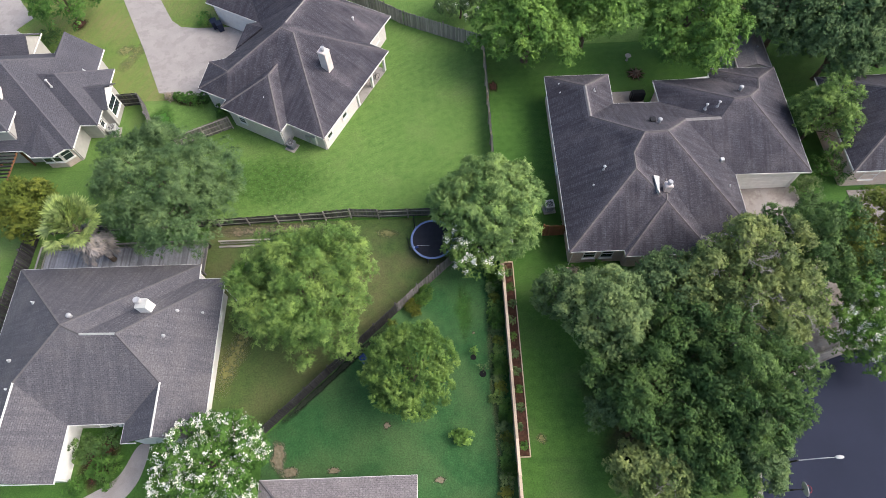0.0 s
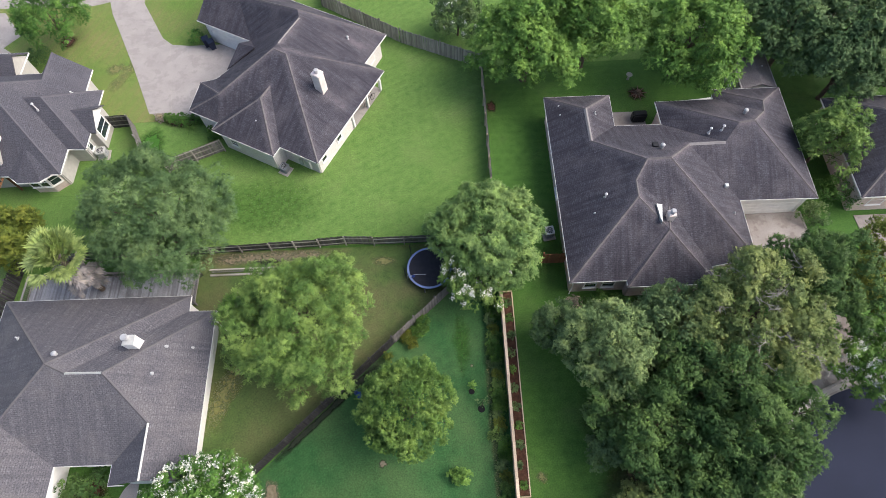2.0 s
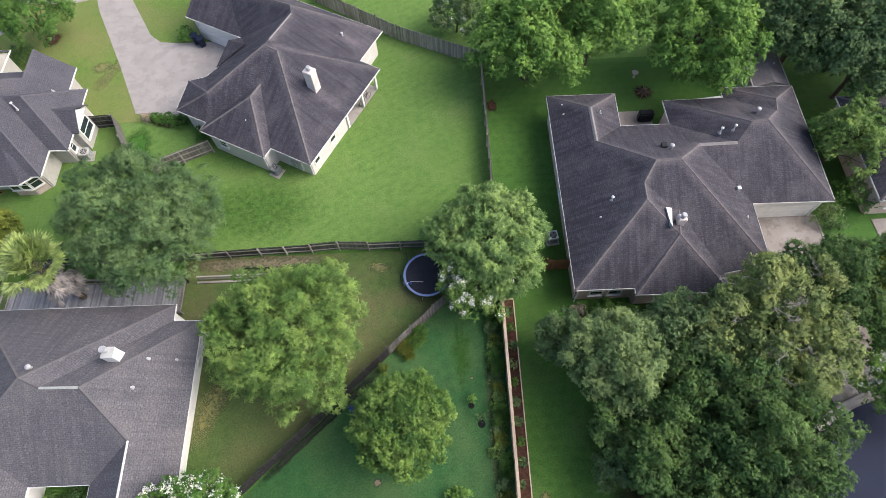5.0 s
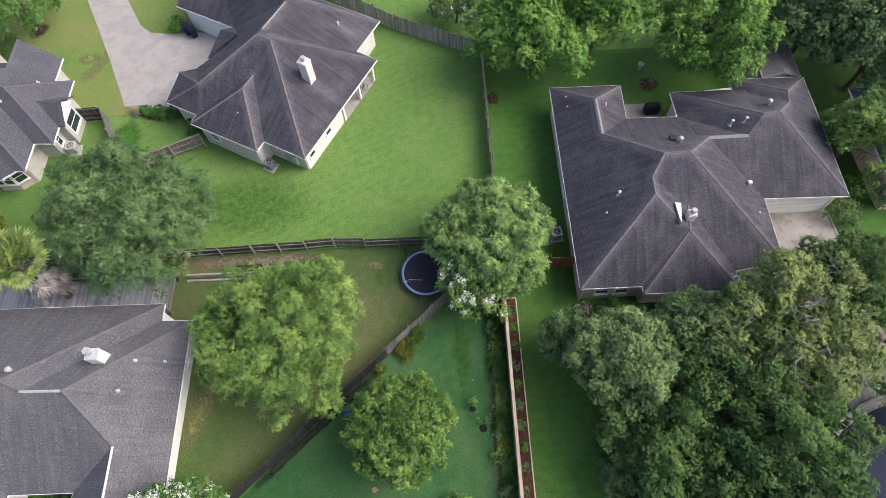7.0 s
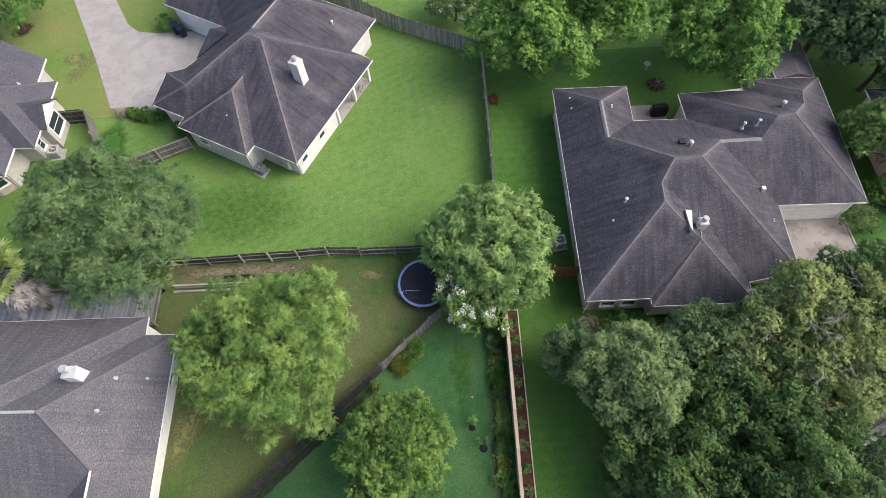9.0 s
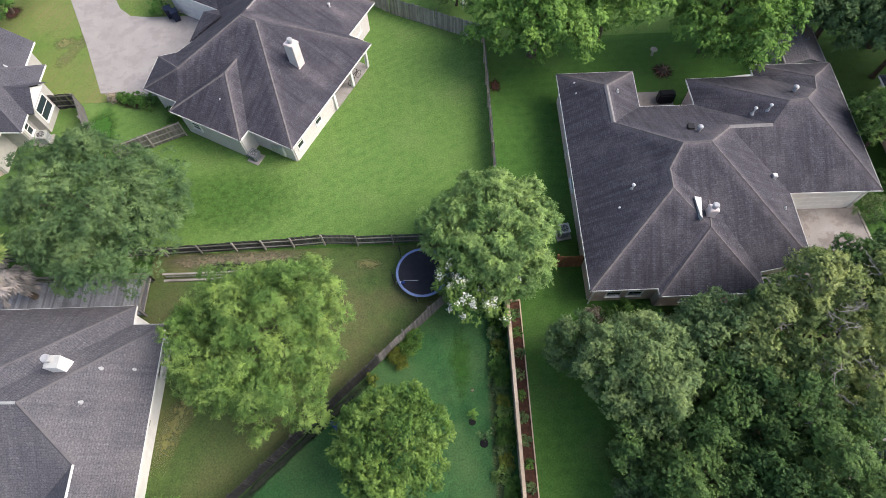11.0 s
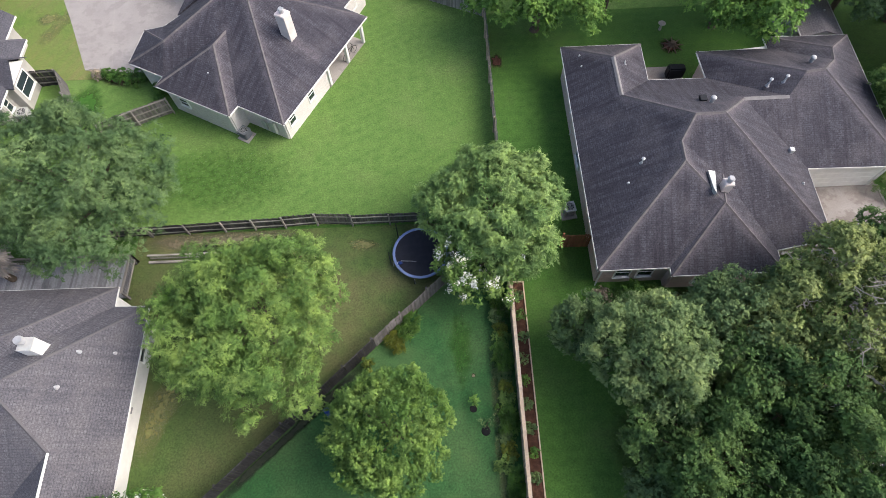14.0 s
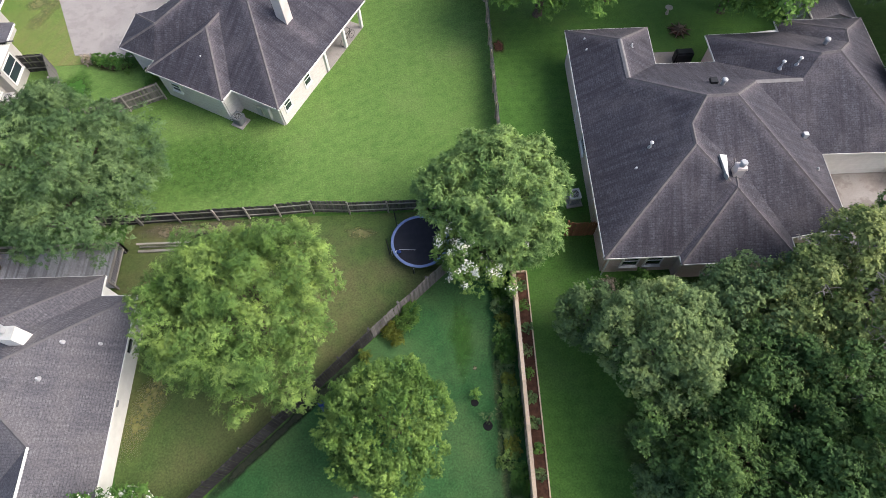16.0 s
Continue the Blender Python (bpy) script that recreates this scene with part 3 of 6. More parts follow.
def shrub(name, x, y, r, h, mat, label, seed=1, leaves=700, ll=0.16, lw=0.5, category="shrub", group="", z=0.0, flowers=0):
    rs = np.random.RandomState(seed)
    e = thing(name, x, y, z, 0, label, category, group)
    p, dl, lc, lr, d, which = crown_points(rs, (0, 0, h * 0.5), (r, r, h * 0.5), 12, r * 0.42, leaves, -0.7)
    p[:, 2] = np.abs(p[:, 2]) + 0.02
    n = len(p)
    L = ll * rs.uniform(0.6, 1.3, n)
    obj("foliage", leaf_mesh("foliage", p, unit(dl * 0.6 + rs.normal(size=(n, 3)) * 0.5 + (0, 0, 0.5)), unit(rs.normal(size=(n, 3)) + dl), L, L * lw), mat, e)
    bm = bmesh.new()
    for i in range(4):
        tube(bm, (0, 0, -0.03), lc[i], 0.025, 0.01, 5)
    part("stems", bm, M_BARK, e)
    if flowers:
        fp = p[rs.choice(n, flowers)] + (0, 0, 0.06)
        FL = rs.uniform(0.08, 0.14, flowers)
        obj("blossoms", leaf_mesh("blossoms", fp, unit(rs.normal(size=fp.shape) + (0, 0, 1)), unit(rs.normal(size=fp.shape)), FL, FL), LF_FLOWER, e)
    return e


def fan_leaves(rs, n, origin, length, droop, up, fingers=11, width=0.05):
    """Palm fans: each a stalk with pleated fingers; returns leaf arrays."""
    P, Nn, A, L, W = [], [], [], [], []
    for i in range(n):
        az = rs.uniform(0, 2 * math.pi)
        el = rs.uniform(*up)
        d = np.array((math.cos(az) * math.cos(el), math.sin(az) * math.cos(el), math.sin(el)))
        hub = np.asarray(origin) + d * length * rs.uniform(0.4, 0.72)
        side = unit(np.cross(d, (0, 0, 1)) + rs.normal(size=3) * 0.1)
        nr = unit(np.cross(side, d))
        for j in range(fingers):
            t = (j / (fingers - 1) - 0.5) * 2.7
            a = unit(d * math.cos(t) + side * math.sin(t) - np.array((0, 0, droop)) * rs.uniform(0.6, 1.3))
            fl = length * 0.48 * (1 - 0.15 * abs(t)) * rs.uniform(0.85, 1.1)
            P.append(hub + a * fl * 0.5)
            Nn.append(unit(nr + side * (0.35 if j % 2 else -0.35)))
            A.append(a)
            L.append(fl)
            W.append(fl * 0.13 + width)
    return np.array(P), np.array(Nn), np.array(A), np.array(L), np.array(W)


# ---- fences ----
def picket_mesh(h, wdt, t=0.018):
    bm = bmesh.new()
    prism(bm, [(-wdt / 2, -t / 2), (wdt / 2, -t / 2), (wdt / 2, t / 2), (-wdt / 2, t / 2)], 0.04, h - 0.03)
    me = bpy.data.meshes.new("picket")
    bmesh.ops.recalc_face_normals(bm, faces=bm.faces)
    bm.to_mesh(me)
    bm.free()
    return me


def fence(p, q, h, board, rail, label, seed=1, face=1, name="fence", pitch=0.148, wdt=0.135, post_gap=2.4, lean=1.2, rails=(0.35, 0.95, 1.5), cap=None):
    """A picket privacy fence from p to q; face: the side (+1: to the left of the way) that bears rails and posts."""
    rs = random.Random(seed)
    p, q = Vector(p), Vector(q)
    d = q - p
    ln = d.length
    a = math.degrees(math.atan2(d.y, d.x))
    e = thing(name, p.x, p.y, 0, a, label, "fence", "garden fences")
    me = picket_mesh(h, wdt)
    me.materials.append(board)
    for i in range(int(ln / pitch)):
        ob = new("picket", me)
        ob.parent = e
        ob.matrix_basis = pose((i + 0.5) * pitch, rs.uniform(-0.006, 0.006), rs.uniform(-0.04, 0.02), rs.uniform(-lean, lean), rs.uniform(-0.6, 0.6), 0)
    nseg = max(1, round(ln / post_gap))
    for i in range(nseg + 1):
        s = ln * i / nseg
        part("post", boxes((s, face * 0.1, -0.1, 0.1, 0.1, h + 0.1 + rs.uniform(-0.04, 0.06), rs.uniform(-3, 3))), rail, e)
    for i in range(nseg):
        s = ln * (i + 0.5) / nseg
        for z in rails:
            if z < h:
                part("rail", boxes((s, face * 0.035, z + rs.uniform(-0.02, 0.02), ln / nseg - 0.02, 0.045, 0.09)), rail, e)
    if cap:
        for i in range(nseg):
            s = ln * (i + 0.5) / nseg
            part("cap_board", boxes((s, 0.03, h - 0.02, ln / nseg - 0.01, 0.2, 0.035)), cap, e)
    return e


# ---- ground ----
sheet("ground", [(-700, -700), (700, -700), (700, 700), (-700, 700)], 0.0, M_LAWN_DARK, "dark green grass over the whole neighbourhood", "ground", 0.3)
sheet("lawn_1", [(-27, 21.85), (4.0, 21.85), (4.0, 40.9), (-4.0, 44.75), (-12.3, 50.4), (-24, 50), (-24, 36), (-24.5, 30.6)], 0.02, M_LAWN_BRIGHT, "bright mown lawn behind the dark-roofed house", "lawn")
sheet("lawn_7", [(-60, 28.02), (-26.0, 28.02), (-24.55, 30.6), (-24.02, 36.0), (-60, 36.0)], 0.015, M_LAWN_BRIGHT, "green grass between the houses", "lawn")
sheet("lawn_2", [(-60, 36.02), (-24.02, 36.02), (-24.02, 46), (-26.5, 46.3), (-31, 54), (-60, 54)], 0.016, M_LAWN_FRONT, "yellowish mown front lawn beside the driveway", "lawn")
sheet("lawn_8", [(-27.9, 45.9), (-17, 45.9), (-13, 60), (-30, 60), (-32, 54)], 0.024, M_LAWN_FRONT, "yellowish grass beside the garage", "lawn")
sheet("lawn_9", [(-34.38, 21.9), (-27.05, 21.9), (-25.3, 28.0), (-34.38, 28.0)], 0.013, M_LAWN_BRIGHT, "green grass behind the picket fence", "lawn")
sheet("lawn_3", [(-17.8, 3.4), (-14.5, 3.85), (-7.6, 10.43), (3.88, 20.86), (3.88, 21.65), (-21, 21.65), (-21, 15)], 0.02, M_LAWN_OLIVE, "patchy olive lawn between house and fence", "lawn")
sheet("lawn_4", [(-14.4, 3.75), (-14, -14), (3.9, -14), (3.9, 20.8), (-7.55, 10.33)], 0.018, M_LAWN_BLUE, "cool green lawn inside the angled fence", "lawn")
sheet("lawn_5", [(-30, 50.5), (-12.3, 50.6), (3.9, 41.1), (30, 41.1), (30, 70), (-30, 70)], 0.012, M_LAWN_BRIGHT, "green lawn beyond the back fence", "lawn")
sheet("lawn_6", [(-60, 3), (-34.4, 3), (-34.4, 28), (-60, 28)], 0.014, M_LAWN_BRIGHT, "green side lawn beside the grey-roofed house", "lawn")


def blob(name, x, y, rx, ry, material, label, category, z, seed, n=14, full=0.85):
    rs = random.Random(seed)
    pts = []
    for i in range(n):
        a = 2 * math.pi * i / n
        f = rs.uniform(0.72, 1.12)
        pts.append((x + rx * f * math.cos(a), y + ry * f * math.sin(a)))
    out = smooth(pts, 4)
    bm = bmesh.new()
    rings, cover = [], []
    for f, cv in ((1.3, 0.0), (1.0, 0.3 * full), (0.75, 0.62 * full), (0.45, 0.93 * full)):
        rings.append([bm.verts.new((x + (px - x) * f, y + (py - y) * f, z)) for px, py in out])
        cover += [cv] * len(out)
    mid = bm.verts.new((x, y, z))
    cover.append(full)
    m = len(out)
    for a, b_ in zip(rings, rings[1:]):
        for i in range(m):
            bm.faces.new((a[i], a[(i + 1) % m], b_[(i + 1) % m], b_[i]))
    for i in range(m):
        bm.faces.new((rings[-1][i], rings[-1][(i + 1) % m], mid))
    ob = part(name, bm, material)
    rim_cover(ob, np.array(cover))
    return tagged(ob, label, category, kind="structure")


for i, (x, y, rx, ry) in enumerate(((-13.2, 2.4, 0.7, 1.3), (-12.2, 1.3, 0.8, 0.5), (-9.1, 1.3, 0.6, 0.3), (-1.6, 0.45, 0.5, 0.28), (-5.4, 4.3, 0.35, 0.3), (1.32, 11.1, 0.16, 0.14), (-16.5, 4.5, 0.5, 0.8))):
    blob("dirt_patch", x, y, rx, ry, M_DIRT, "bare worn patch of pale soil in the lawn", "dirt", 0.024 + 0.002 * (i % 2), 50 + i, 14, 0.78)
# the live oak's soft shade on the lawn, put in as a darker green patch
blob("lush_grass", -16.5, 26.0, 8.0, 3.8, M_DARKGRASS, "oak's soft shade painted as darker green on the lawn", "grass", 0.024, 81, 9, 0.42)
blob("lush_grass", -27.5, 33.0, 1.6, 2.2, M_DARKGRASS, "dark grass inside the small fenced corner", "grass", 0.026, 82, 14, 0.8)
blob("lush_grass", 0.6, 13.0, 0.9, 3.2, M_DARKGRASS, "darker green band across the cool lawn", "grass", 0.024, 83, 16, 0.5)
blob("mulch_bed", -38.9, 47.1, 1.05, 1.0, M_MULCH, "round mulch bed under a young tree", "mulch", 0.04, 61, 16)
blob("mulch_bed", 15.5, 13.6, 4.5, 2.6, M_MULCH, "brown mulch bed in front of the dark-roofed house", "mulch", 0.03, 62, 18)

def strip(name, p, q, width, material, label, category, z, seed, full):
    """A soft-edged ribbon of ground colour from p to q, full along its middle line."""
    rs = random.Random(seed)
    p, q = Vector(p), Vector(q)
    d = (q - p).normalized()
    nrm = Vector((-d.y, d.x))
    bm, cover, rows = bmesh.new(), [], []
    n = 24
    for i in range(n + 1):
        m = p.lerp(q, i / n)
        wd = width * rs.uniform(0.8, 1.2)
        end = min(1.0, 4.0 * min(i, n - i) / n)
        rows.append([bm.verts.new((*(m + nrm * wd * s), z)) for s in (-1, -0.5, 0, 0.5, 1)])
        cover += [full * end * c for c in (0, 0.75, 1, 0.75, 0)]
    for a, b_ in zip(rows, rows[1:]):
        for j in range(4):
            bm.faces.new((a[j], b_[j], b_[j + 1], a[j + 1]))
    ob = part(name, bm, material)
    rim_cover(ob, np.array(cover))
    return tagged(ob, label, category, kind="structure")


# near-black green ribbon along the foot of the angled fence
strip("dark_soil", (-14.2, 3.75), (-4.3, 12.9), 0.42, M_DARKSTRIP, "dark strip of ground under the angled fence", "soil", 0.026, 300, 0.85)
strip("dirt_strip", (-22.0, 20.95), (-8.5, 21.1), 0.8, M_DIRT, "strip of dry bare soil along the fence", "dirt", 0.027, 301, 0.62)
strip("worn_grass", (2.5, 16.0), (2.9, -6.0), 0.5, M_DRYGRASS, "faint dry line beside the border plants", "dry grass", 0.025, 302, 0.45)
strip("worn_grass", (-19.0, 5.5), (-14.5, 17.5), 1.3, M_DRYGRASS, "dry worn grass beside the grey-roofed house", "dry grass", 0.028, 303, 0.6)
strip("worn_grass", (-29.6, 46.5), (-33.5, 39.0), 1.0, M_DRYGRASS, "yellowish grass along the driveway edge", "dry grass", 0.029, 304, 0.5)
blob("leaf_litter", 15.5, 5.5, 6.5, 6.8, M_LITTER, "leaf litter under the dense trees", "leaf litter", 0.022, 63, 22)
blob("mulch_bed", 4.6, 36.0, 0.5, 0.8, M_MULCH, "small mulch patch by the side fence", "mulch", 0.03, 64, 12)
blob("mulch_bed", 18.6, 36.8, 1.0, 0.9, M_MULCH, "mulch ring round a tree stump", "mulch", 0.03, 66, 12)
blob("mulch_bed", -24.9, 35.7, 2.2, 0.7, M_LITTER, "shrub bed along the driveway end", "mulch", 0.035, 67, 16)
blob("mulch_bed", -26.2, 2.6, 1.4, 2.2, M_MULCH, "mulch bed in the entrance court", "mulch", 0.05, 68, 14)
for i, (x, y, rx, ry) in enumerate(((-3.2, 13.9, 1.1, 0.8), (-9.5, 19.6, 1.6, 0.7), (-5.5, 20.2, 1.4, 0.6), (5.8, 3.0, 0.5, 0.5), (-33, 43, 1.4, 0.9), (-31.5, 45, 0.9, 0.6))):
    blob("worn_grass", x, y, rx, ry, M_DRYGRASS, "dry yellowish patch of worn grass", "dry grass", 0.024 + 0.002 * (i % 2), 40 + i, 14, 0.6)

# driveways and street
drv = [(-31.9, 54.5), (-31.9, 52.4), (-30.0, 49.0), (-28.9, 47.0), (-27.7, 45.95), (-25.8, 45.7), (-18.0, 45.7), (-18.0, 37.2), (-23.9, 36.4), (-28.4, 37.0), (-31.06, 42.86), (-35.06, 50.96), (-36.3, 54.5)]
sheet("driveway_1", drv, 0.05, M_CONC, "pale worn concrete driveway", "driveway", 0.1)
sheet("driveway_joint", [(-29.6, 40.0), (-21.0, 39.0), (-21.0, 39.03), (-29.6, 40.03)], 0.053, M_CURB, "expansion joint across the driveway", "joint", 0.01)
sheet("driveway_joint", [(-27.9, 45.8), (-26.2, 36.8), (-26.17, 36.8), (-27.87, 45.8)], 0.053, M_CURB, "expansion joint along the driveway", "joint", 0.01)
sheet("driveway_joint", [(-32.4, 45.6), (-28.7, 46.5), (-28.7, 46.53), (-32.4, 45.63)], 0.053, M_CURB, "expansion joint across the driveway", "joint", 0.01)
sheet("street_1", [(-60, 53.0), (-37.9, 52.2), (-36.3, 52.6), (-32.4, 54.2), (-29, 56), (-29, 64), (-60, 64)], 0.03, M_CONC, "pale concrete street edge", "street", 0.06)
sheet("driveway_2", [(-50, 52), (-46.9, 51.8), (-44.2, 48.3), (-46.5, 45.5), (-50, 45)], 0.045, M_CONC, "pale concrete driveway of the slate-roofed house", "driveway", 0.1)
sheet("path_1", [(-46.5, 47.2), (-45.2, 46.4), (-43.0, 44.7), (-43.0, 43.6), (-46, 45.6)], 0.048, M_CONC, "narrow concrete path to the front door", "path", 0.1)
sheet("driveway_3", [(24.0, 23.4), (29.7, 23.4), (29.9, 19), (30.6, 13), (30.2, 8.6), (26.6, 7.6), (25.4, 13), (24.0, 18)], 0.05, M_CONC_OLD, "stained concrete driveway before a white garage", "driveway", 0.1)
sheet("driveway_edge", [(29.75, 23.2), (29.9, 23.2), (30.1, 19), (29.95, 19)], 0.07, M_CURB, "pale edging strip beside the driveway", "edging", 0.1)
sheet("driveway_4", [(34.2, 22.6), (40, 22.6), (40, 12), (34.6, 12)], 0.045, M_CONC_OLD, "stained paving before the neighbouring house", "paving", 0.1)
sheet("path_2", smooth([(-22.7, 3.6), (-23.6, 3.4), (-24.6, 1.4), (-26.6, 0.2), (-29, -1.0), (-29, -2.6), (-25.4, -1.2), (-23.2, 0.8)], 5), 0.05, M_CONC, "curved concrete entrance path", "path", 0.1)
ring = [(32 + 11.7 * math.cos(a * math.pi / 36), -3 + 11.7 * math.sin(a * math.pi / 36)) for a in range(72)]
sheet("road", ring, 0.03, M_ASPHALT, "blue-grey asphalt cul-de-sac", "road", 0.1)
bm = bmesh.new()
prof = ((11.7, 0.02), (11.7, 0.045), (12.1, 0.06), (12.16, 0.17), (12.34, 0.17), (12.36, -0.02))
cols = [[bm.verts.new((32 + r * math.cos(a * math.pi / 48), -3 + r * math.sin(a * math.pi / 48), z)) for r, z in prof] for a in range(96)]
for i in range(96):
    for j in range(len(prof) - 1):
        bm.faces.new((cols[i][j], cols[(i + 1) % 96][j], cols[(i + 1) % 96][j + 1], cols[i][j + 1]))
tagged(part("kerb", bm, M_CURB), "concrete kerb and gutter round the cul-de-sac", "kerb", kind="structure")
sheet("patio_1", [(14.9, 30.9), (18.7, 30.9), (18.7, 34.6), (14.9, 34.6)], 0.06, M_CONC_OLD, "small concrete patio in the recess of the house", "patio", 0.1)


# ---- the dark-roofed house with the white garage ----
def house_dark():
    e = thing("house", 19.5, 25.5, 0, 0, "brick house with a dark charcoal hip roof and white garage door", "house")
    ox, oy = 19.5, 25.5

    def g(x, y, z=2.75):
        return (x - ox, y - oy, z)

    E1, E2, E3, E4 = g(9.05, 34.45), g(14.88, 34.4), g(14.8, 30.95), g(18.87, 30.9)
    E5, E6, E7, E8 = g(18.8, 33.4), g(23.93, 33.4), g(23.93, 34.5), g(30.0, 34.4)
    E9, E10, E11, E12 = g(29.85, 22.9), g(23.6, 23.0), g(23.55, 17.9), g(20.0, 17.3)
    EW2, E13, Eb1, Ebl = g(20.0, 15.9), g(13.35, 15.9), g(13.35, 16.45), g(9.05, 16.45)
    r1, r2 = g(12.0, 31.5, 4.6), g(12.0, 28.15, 4.6)
    r3, A = g(15.35, 24.75, 6.65), g(17.2, 24.85, 6.55)
    r4, r5 = g(14.4, 23.3, 6.0), g(14.35, 21.9, 5.95)
    C, D = g(16.3, 20.0, 4.85), g(16.5, 21.7, 4.9)
    W, W2 = g(16.6, 19.6, 4.8), g(16.9, 21.6, 4.8)
    r6, r7 = g(19.75, 27.3, 4.75), g(22.75, 27.4, 4.65)
    T1, T2 = g(23.9, 28.75, 5.4), g(25.2, 28.95, 5.35)
    r9, r10 = g(27.15, 31.75, 4.3), g(26.75, 30.45, 4.5)
    for pts in ((E1, r1, r2, r3, r4, r5, Ebl), (E1, E2, r1), (E2, E3, r2, r1), (E3, E4, r6, A, r3, r2),
                (Ebl, r5, C, Eb1), (r4, D, C, r5), (Eb1, C, D, W2, W, E13), (E13, W, EW2), (EW2, W, W2, E12),
                (r3, A, E11, E12, W2, D, r4), (A, r6, E10, E11), (E4, E5, T1, r7, r6), (E5, E6, r9, r10, T2, T1),
                (E6, E7, r9), (E7, E8, r9), (E8, E9, T2, r10, r9), (E9, E10, r6, r7, T1, T2)):
        slope(e, pts, M_ROOF_DARK)
    for a, b in ((E1, r1), (E2, r1), (r2, r3), (r3, A), (r3, r4), (r4, r5), (r5, Ebl), (r5, C), (W, E13), (W, EW2), (W, W2), (A, E11), (A, r6), (E5, T1), (T1, T2), (T2, E9), (T2, r10), (r10, r9), (r9, E8), (r9, E7)):
        ridge(e, a, b, M_CAP_DARK)
    weather(e, ((E1, r1), (E2, r1), (r1, r2), (r2, r3), (r3, A), (r3, r4), (r4, r5), (r5, Ebl), (W, E13), (W, EW2), (A, E11), (A, r6), (E5, T1), (T1, T2), (T2, E9), (T2, r10), (r9, E8), (r9, E7), (r5, C)))
    ridge(e, r1, r2, M_RVENT, 0.3, "ridge_vent")
    ridge(e, r6, r7, M_RVENT, 0.3, "ridge_vent")
    for a, b in ((E1, E2), (E2, E3), (E3, E4), (E4, E5), (E5, E6), (E6, E7), (E7, E8), (E8, E9), (E9, E10), (E10, E11), (E11, E12), (EW2, E13), (Eb1, Ebl), (Ebl, E1), (Eb1, E13), (EW2, E12)):
        gutter(e, a, b, M_WHITE)
    o = 0.45
    plan = [g(9.05 + o, 16.45 + o)[:2], g(13.35 + o, 16.45 + o)[:2], g(13.35 + o, 15.9 + o)[:2], g(20.0 - o, 15.9 + o)[:2], g(20.0 - o, 17.8 + o)[:2], g(23.55 - o, 17.9 + o)[:2], g(23.6 - o, 23.0 + o)[:2], g(29.85 - o, 22.9 + o)[:2], g(30 - o, 34.4 - o)[:2], g(24.3, 34.4 - o)[:2], g(24.3, 33.4 - o)[:2], g(18.8 + o, 33.4 - o)[:2], g(18.8 + o, 30.9 - o)[:2], g(14.8 - o, 30.9 - o)[:2], g(14.8 - o, 34.4 - o)[:2], g(9.05 + o, 34.4 - o)[:2]]
    walls(e, plan, 2.68, M_BRICK_PINK)
    # soffit boards close the eaves
    sof = prism(bmesh.new(), [g(9.1, 16.5)[:2], g(23.5, 18.0)[:2], g(23.5, 30.8)[:2], g(14.8, 30.8)[:2], g(9.1, 34.4)[:2]], 2.56, 2.6)
    bmesh.ops.triangulate(sof, faces=[f for f in sof.faces if len(f.verts) > 4])
    part("soffit", sof, M_WHITE, e)
    sof = prism(bmesh.new(), [g(18.9, 23.1)[:2], g(29.8, 23.0)[:2], g(29.9, 34.3)[:2], g(18.9, 33.3)[:2]], 2.575, 2.61)
    part("soffit", sof, M_WHITE, e)
    # garage front
    gd = thing("garage_door", *g(26.6, 23.2, 0.06))
    gd.parent = e
    for i in range(4):
        part("panel", boxes((0, 0, 0.02 + i * 0.54, 4.9, 0.07, 0.52)), M_WHITE, gd)
    part("surround", boxes((-2.6, 0, 0, 0.22, 0.12, 2.3), (2.6, 0, 0, 0.22, 0.12, 2.3), (0, 0, 2.2, 5.4, 0.12, 0.3)), M_WHITE, gd)
    for x in (10.9, 12.3):
        window(e, *g(x, 16.78, 0.85), 0.95, 1.4, 0)
    window(e, *g(16.0, 16.23, 0.8), 1.6, 1.5, 0)
    window(e, *g(9.37, 25.5, 0.9), 1.2, 1.4, -90)
    part("glazed_door", boxes((g(16.2, 30.52)[0], g(16.2, 30.55)[1], 0.08, 2.0, 0.06, 2.05)), M_GLASS, e)
    for x, y in ((8.97, 20.5), (8.97, 28.5), (9.0, 16.6), (30.02, 30.0)):
        bm = bmesh.new()
        tube(bm, g(x + 0.42, y, 0.05), g(x + 0.42, y, 2.4), 0.045, 0.045, 8)
        tube(bm, g(x + 0.42, y, 2.4), g(x, y, 2.62), 0.045, 0.045, 8)
        part("downpipe", bm, M_WHITE, e)
    chimney(e, *g(16.75, 20.55)[:2], 4.0, 5.6, 0.52, 0.48, M_STUCCO, M_METAL)
    # pale flashing saddle beside the chimney
    bm = bmesh.new()
    vs = [bm.verts.new(g(*p)) for p in ((15.78, 21.5, 5.42), (15.87, 20.25, 5.34), (15.98, 19.98, 5.3), (16.22, 21.46, 5.34))]
    bm.faces.new(vs)
    vs2 = [bm.verts.new(v.co + Vector((0, 0, -0.34))) for v in vs]
    bm.faces.new(vs2[::-1])
    for i in range(4):
        bm.faces.new((vs[i], vs[(i + 1) % 4], vs2[(i + 1) % 4], vs2[i]))
    part("flashing_saddle", bm, M_ACLIGHT, e, "pale metal flashing")
    vent_pipe(e, *g(12.25, 22.7, 4.72), 0.4)
    vent_pipe(e, *g(21.75, 28.55, 4.5), 0.5)
    vent_pipe(e, *g(22.7, 28.55, 4.75), 0.5)
    vent_pipe(e, *g(12.9, 31.4, 4.05), 0.2)
    vent_pipe(e, *g(10.1, 32.9, 3.35), 0.12)
